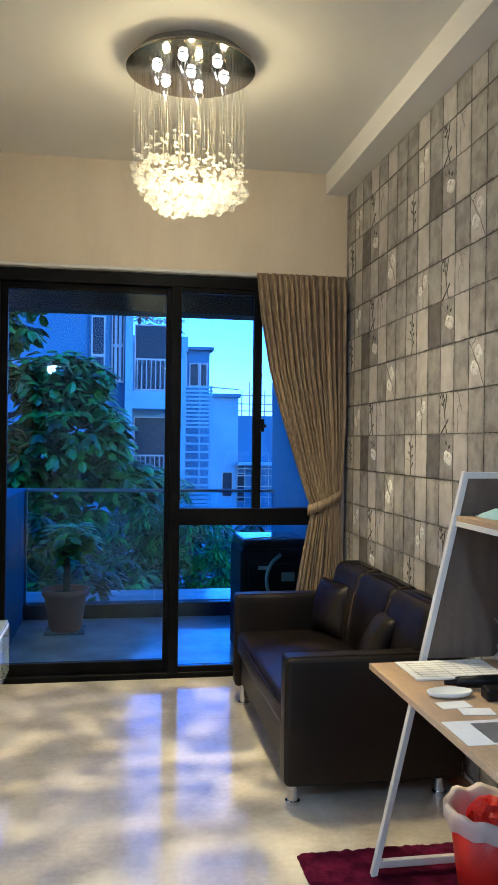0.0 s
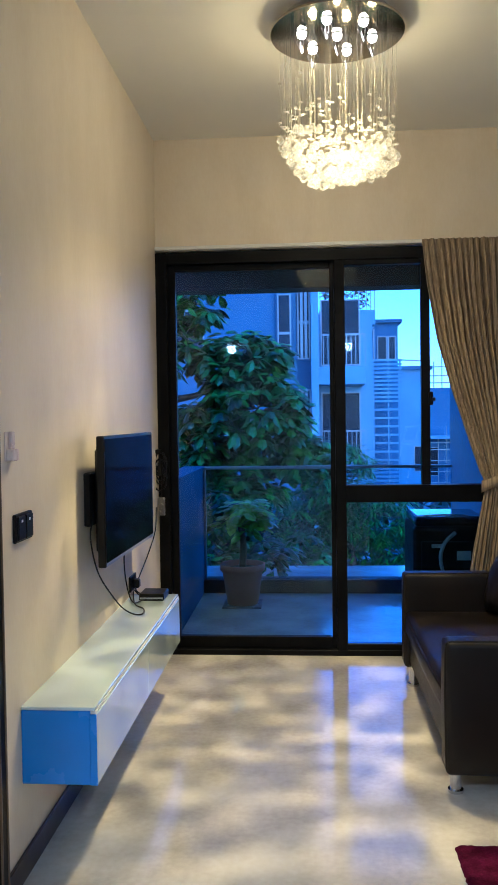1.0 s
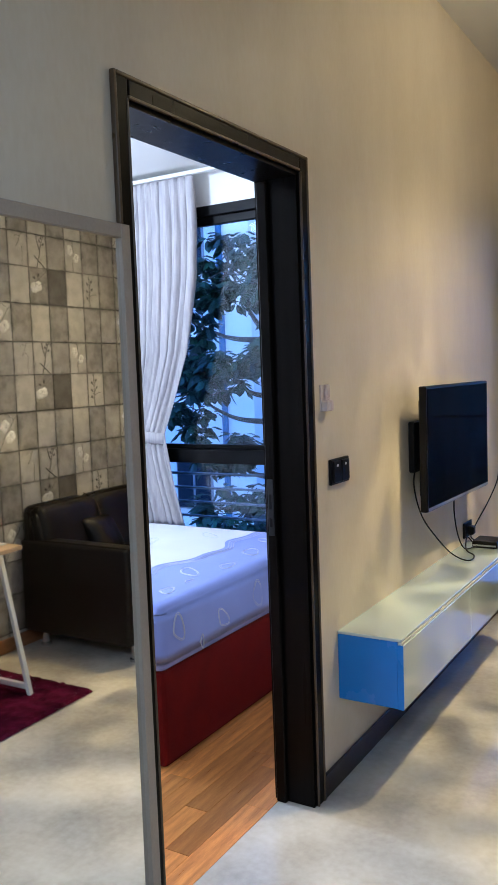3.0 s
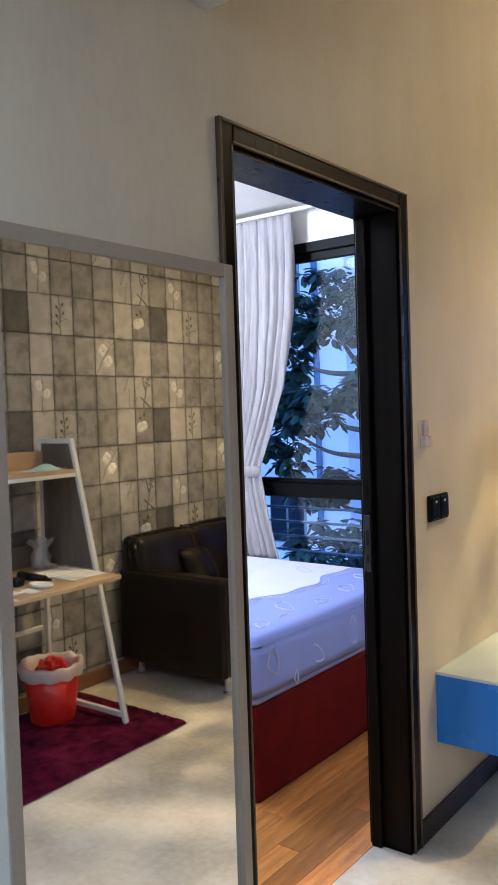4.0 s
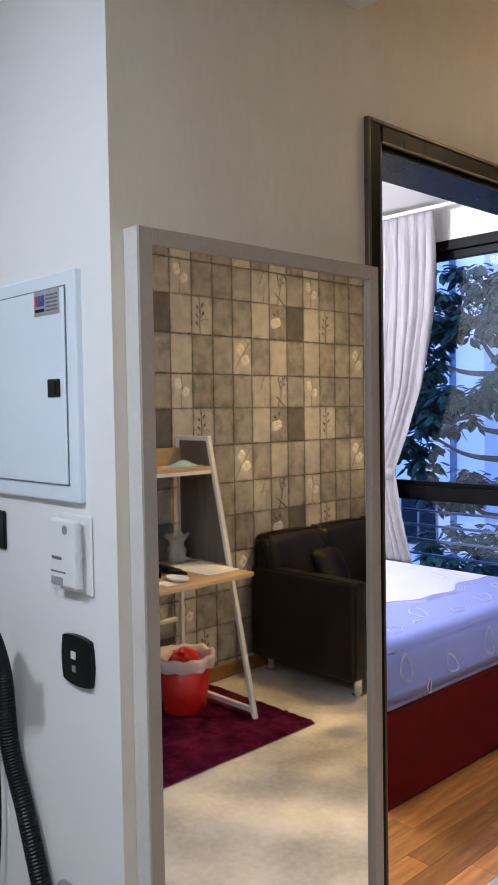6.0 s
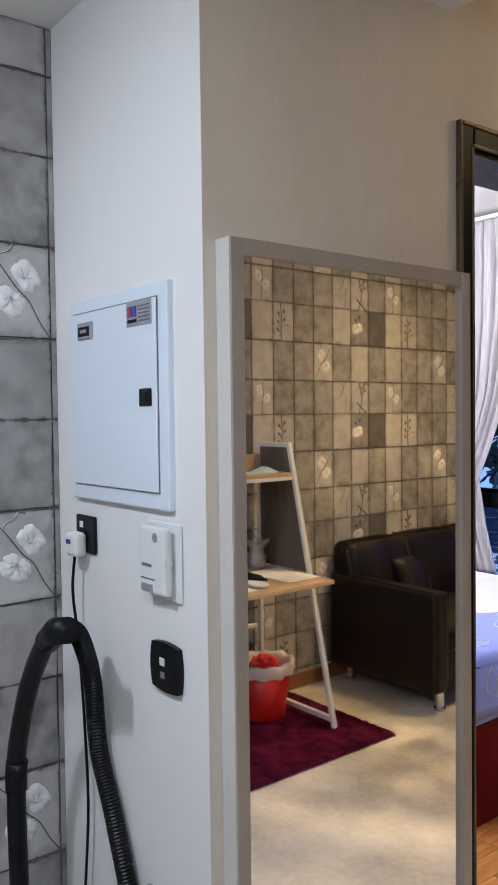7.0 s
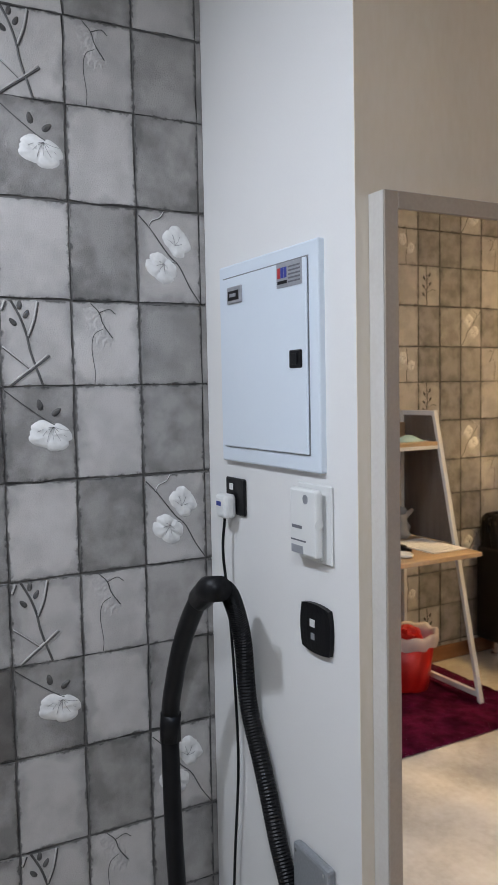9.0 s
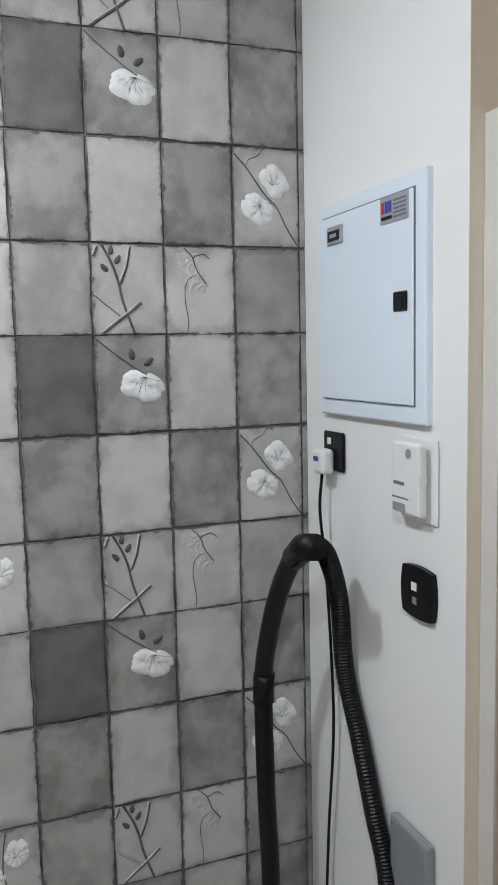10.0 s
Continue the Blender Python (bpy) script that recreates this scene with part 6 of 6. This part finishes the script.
def bud(bm, x, y, ang, s=0.010):
    """A small pointed seed, domed, lying along ang."""
    d = Vector((math.cos(ang), math.sin(ang), 0))
    p = Vector((-d.y, d.x, 0))
    q = Vector((x, y, 0.0028))
    rim = [bm.verts.new(q + d * s * math.cos(t) + p * s * 0.52 * math.sin(t) * (1 - 0.25 * math.cos(t))) for t in [2 * math.pi * k / 10 for k in range(10)]]
    top = [bm.verts.new(q + (v.co - q) * 0.5 + Vector((0, 0, 0.0032))) for v in rim]
    for k in range(10):
        bm.faces.new((rim[k], rim[(k + 1) % 10], top[(k + 1) % 10], top[k]))
    bm.faces.new(top)


def veins(bm, cx, cy, ln, a0, a1, n):
    """Fine dark lines fanning out from the heart of a flower."""
    for k in range(n):
        t = a0 + (a1 - a0) * k / max(1, n - 1)
        twig(bm, [(cx, cy), (cx + 0.5 * ln * math.cos(t), cy + 0.45 * ln * math.sin(t)), (cx + ln * math.cos(t + 0.12), cy + ln * math.sin(t + 0.12))], 0.00035, 0.0064)


def ridge(a, b, pts, r):
    """A raised pale twig with its shadow line drawn as a darker twig beside it."""
    twig(b, [(x + 0.5 * r, y - 0.6 * r) for x, y in pts], r * 1.15, 0.0026)
    twig(a, [(x - 0.3 * r, y + 0.3 * r) for x, y in pts], r * 0.8, 0.0040)


def motifs():
    """Relief pictures of the repeat: for each look, a flower mesh and a twig mesh."""
    out = {}
    a, b = B(), B()
    blossom(a, 0.092, 0.142, 0.039, 0.030, 2.2, 4, 1.3)
    blossom(a, 0.054, 0.080, 0.042, 0.031, 2.5, 4, 4.1)
    veins(b, 0.086, 0.132, 0.024, 0.2, 2.4, 4)
    veins(b, 0.060, 0.088, 0.025, 2.6, 5.4, 5)
    twig(b, [(0.004, 0.194), (0.030, 0.166), (0.070, 0.112), (0.096, 0.086), (0.120, 0.040), (0.145, 0.003)], 0.0013)
    ridge(a, b, [(0.026, 0.170), (0.034, 0.184), (0.052, 0.192), (0.062, 0.206)], 0.0011)
    ridge(a, b, [(0.060, 0.090), (0.075, 0.096), (0.088, 0.094)], 0.0012)
    out["light2"] = (a, b)
    a, b = B(), B()
    blossom(a, 0.094, 0.098, 0.048, 0.033, -0.35, 4, 2.2)
    veins(b, 0.100, 0.116, 0.034, 3.3, 5.9, 7)
    twig(b, [(0.004, 0.196), (0.040, 0.166), (0.085, 0.132), (0.118, 0.112)], 0.0011)
    for x, y, t in ((0.074, 0.164, 1.75), (0.108, 0.148, 0.7)):
        bud(b, x, y, t, 0.0125)
    out["bloom"] = (a, b)
    a, b = B(), B()
    twig(b, [(0.022, 0.182), (0.040, 0.146), (0.052, 0.110), (0.060, 0.070), (0.082, 0.003)], 0.0026)
    ridge(a, b, [(0.004, 0.160), (0.012, 0.180)], 0.0026)
    ridge(a, b, [(0.076, 0.180), (0.068, 0.14), (0.055, 0.106)], 0.0026)
    ridge(a, b, [(0.004, 0.084), (0.032, 0.060), (0.060, 0.036)], 0.0020)
    ridge(a, b, [(0.015, 0.004), (0.040, 0.024), (0.064, 0.042), (0.096, 0.068)], 0.0028)
    for x, y, t in ((0.040, 0.172, 1.5), (0.053, 0.153, 1.1), (0.026, 0.136, 2.3)):
        bud(b, x, y, t, 0.0105)
    out["cross"] = (a, b)
    b = B()
    twig(b, [(0.04, 0.180), (0.058, 0.160), (0.066, 0.135), (0.086, 0.105)], 0.0013, 0.003)
    twig(b, [(0.058, 0.160), (0.080, 0.168), (0.094, 0.158)], 0.0010, 0.003)
    twig(b, [(0.066, 0.125), (0.046, 0.112), (0.040, 0.08), (0.046, 0.03), (0.044, 0.004)], 0.0008, 0.003)
    a = B()
    nu, nv = 26, 40
    grid = [[None] * (nv + 1) for _ in range(nu + 1)]
    for i in range(nu + 1):
        for k in range(nv + 1):
            u, v = 0.012 + 0.088 * i / nu, 0.070 + 0.106 * k / nv
            line = 0.045 + 0.03 * (1 - k / nv)
            mask = max(0.0, 1 - ((u - line) / 0.034) ** 2) * min(1.0, (nv - k) / 3) * min(1.0, k / 8)
            crest = 1 - abs(noise.noise((u * 75, v * 55, 1.0))) * 2.2
            a_z = 0.0012 + mask * (0.0012 + 0.0016 * crest + 0.0010 * noise.noise((u * 190, v * 190, 3.0)))
            grid[i][k] = a.verts.new((u, v, a_z))
    for i in range(nu):
        for k in range(nv):
            a.faces.new((grid[i][k], grid[i + 1][k], grid[i + 1][k + 1], grid[i][k + 1]))
    out["crack"] = (a, b)
    a, b = B(), B()
    blossom(a, 0.100, 0.128, 0.034, 0.026, 1.5, 5, 3.3)
    blossom(a, 0.050, 0.086, 0.032, 0.025, 2.2, 5, 5.2)
    veins(b, 0.096, 0.122, 0.022, 0.2, 2.4, 4)
    veins(b, 0.054, 0.090, 0.022, 2.4, 5.0, 4)
    twig(b, [(0.078, 0.003), (0.080, 0.05), (0.072, 0.09), (0.074, 0.14), (0.080, 0.178)], 0.0013)
    out["pair2"] = (a, b)
    b = B()
    twig(b, [(0.095, 0.200), (0.088, 0.12), (0.092, 0.06), (0.088, 0.003)], 0.0020)
    for k, (x, y, t) in enumerate(((0.07, 0.16, 2.0), (0.108, 0.145, 1.0), (0.066, 0.115, 2.2), (0.11, 0.10, 0.8), (0.112, 0.06, 1.0))):
        bud(b, x, y, t, 0.012)
        twig(b, [(0.09, y - 0.03), (x, y)], 0.0009)
    twig(b, [(0.088, 0.07), (0.05, 0.085), (0.03, 0.08)], 0.0014)
    out["sprig"] = (None, b)
    return {k: (v[0] and mesh_of("flower_relief", v[0], M["relief"] if k in ("crack", "cross") else M["petal"], k != "crack"), mesh_of("twig_relief", v[1], M["twig"])) for k, v in out.items()}


RELIEF = motifs()


def paper_wall(parent, turn_m, u0, u1, ztop, a_left, far=None, wide=TW):
    """Lays the repeat over a wall. a_left: left edge, along u, of one column of the first kind; far: beyond this u the tiles are joined."""
    count, rest = 0, {}
    k0, k1 = math.floor((u0 - a_left) / wide), math.ceil((u1 - a_left) / wide)
    for c in range(k0, k1):
        ul = a_left + c * wide
        if ul + wide < u0 + 0.004 or ul > u1 - 0.004:
            continue
        kind = PATTERN[(-c) % 7]
        for rep in range(-2, 4):
            for r in range(3):
                z0 = ROWZ[r] + rep * PERIOD + 0.0012 * ((c * 3 + r) % 3 - 1)
                z1 = z0 + ROWH[r] + 0.0
                if z1 < 0.02 or z0 > ztop - 0.02:
                    continue
                z0c, z1c = max(z0, 0.001), min(z1, ztop)
                cut_l, cut_r = max(ul, u0), min(ul + wide, u1)
                full = z0c == z0 and z1c == z1 and cut_l == ul and cut_r == ul + wide
                name = kind[r]
                me = tile_mesh(name, round(z1c - z0c, 3), (c * 5 + r + rep) % 3)
                m = turn_m @ Matrix.Translation((cut_l, z0c, 0.0005)) @ Matrix.Diagonal(((cut_r - cut_l) / TW, 1, 1, 1))
                if far is None or (ul < far and z0 > 0.25):
                    o = new("tile", me)
                    o.parent, o.matrix_basis = parent, m
                    count += 1
                else:
                    rest.setdefault(me.materials[0].name, []).append((me, m))
                if full and name in RELIEF:
                    for nm, rm in zip(("flower_relief", "twig_relief"), RELIEF[name]):
                        if rm:
                            o = new(nm, rm)
                            o.parent, o.matrix_basis = parent, turn_m @ Matrix.Translation((ul, z0, 0.0005)) @ Matrix.Diagonal((wide / TW, 1, 1, 1))
    for mat_name, some in rest.items():
        bm = B()
        for me, m in some:
            n0 = len(bm.verts)
            bm.from_mesh(me)
            bm.verts.ensure_lookup_table()
            for v in bm.verts[n0:]:
                v.co = m @ v.co
        me = bpy.data.meshes.new("tile_rest")
        bm.to_mesh(me)
        bm.free()
        me.materials.append(bpy.data.materials[mat_name])
        me.materials.append(M["wp_edge"])
        o = new("tile_rest", me)
        o.parent = parent
        tagged(o, kind="stuff")
    return count


# axes: u to the right, v up, n out of the wall
NICHE = Matrix(((0, 0, 1, XN), (1, 0, 0, 0), (0, 1, 0, 0), (0, 0, 0, 1)))
EAST = Matrix(((0, 0, -1, XR), (-1, 0, 0, 0), (0, 1, 0, 0), (0, 0, 0, 1)))
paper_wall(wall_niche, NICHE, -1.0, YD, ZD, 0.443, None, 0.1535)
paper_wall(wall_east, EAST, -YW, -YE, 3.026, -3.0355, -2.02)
bm = B()
box(bm, XR - 0.002, XR - 0.0005, YB, YE, 0, ZD)
solid("trim_plain_paper", bm, M["wp_mid"], "plain grey paper on the entrance wall")

# marble floor tiles
bm = box(B(), 0.0, 0.6, 0.0, 0.6, -0.0035, 0.0)
mt = mesh_of("floor_tile", bm, M["marble"])
for i in range(-3, 3):
    for j in range(-5, 9):
        x0, y0 = XL + 0.30 + 0.6 * i, YW - 0.6 * (j + 1)
        if x0 > XR or x0 + 0.6 < XN - 0.2 or y0 < YB - 0.6 or (x0 + 0.6 <= XL - 0.12 and y0 > YD):
            continue
        if x0 < XBI and y0 + 0.6 > YE:
            a, b = max(x0, XBI), x0 + 0.6
            o = part("floor_tile", box(B(), a, b, y0, y0 + 0.6, -0.0035, 0.0), M["marble"], floor)
            continue
        o = new("floor_tile", mt)
        o.parent = floor
        o.location = (x0, y0, 0)

# bedroom strips along the door wall
rp = random.Random(21)
PW = 0.09
shapes = {}
for k in range(29):
    x1 = XBI - 0.002 - k * PW
    y = YE - rp.uniform(0.0, 0.5)
    while y < YBW:
        ln = rp.choice((0.45, 0.6, 0.75, 0.9))
        a, b = max(y, YE), min(y + ln, YBW)
        if b - a > 0.02:
            key = round(b - a, 3)
            if key not in shapes:
                shapes[key] = mesh_of("plank", box(B(), 0.0006, PW - 0.0006, 0.0006, key - 0.0006, -0.0035, 0.0, 0.0006), M["plank"])
            o = new("plank", shapes[key])
            o.parent = floor_bed
            o.location = (x1 - PW, a, 0)
        y += ln

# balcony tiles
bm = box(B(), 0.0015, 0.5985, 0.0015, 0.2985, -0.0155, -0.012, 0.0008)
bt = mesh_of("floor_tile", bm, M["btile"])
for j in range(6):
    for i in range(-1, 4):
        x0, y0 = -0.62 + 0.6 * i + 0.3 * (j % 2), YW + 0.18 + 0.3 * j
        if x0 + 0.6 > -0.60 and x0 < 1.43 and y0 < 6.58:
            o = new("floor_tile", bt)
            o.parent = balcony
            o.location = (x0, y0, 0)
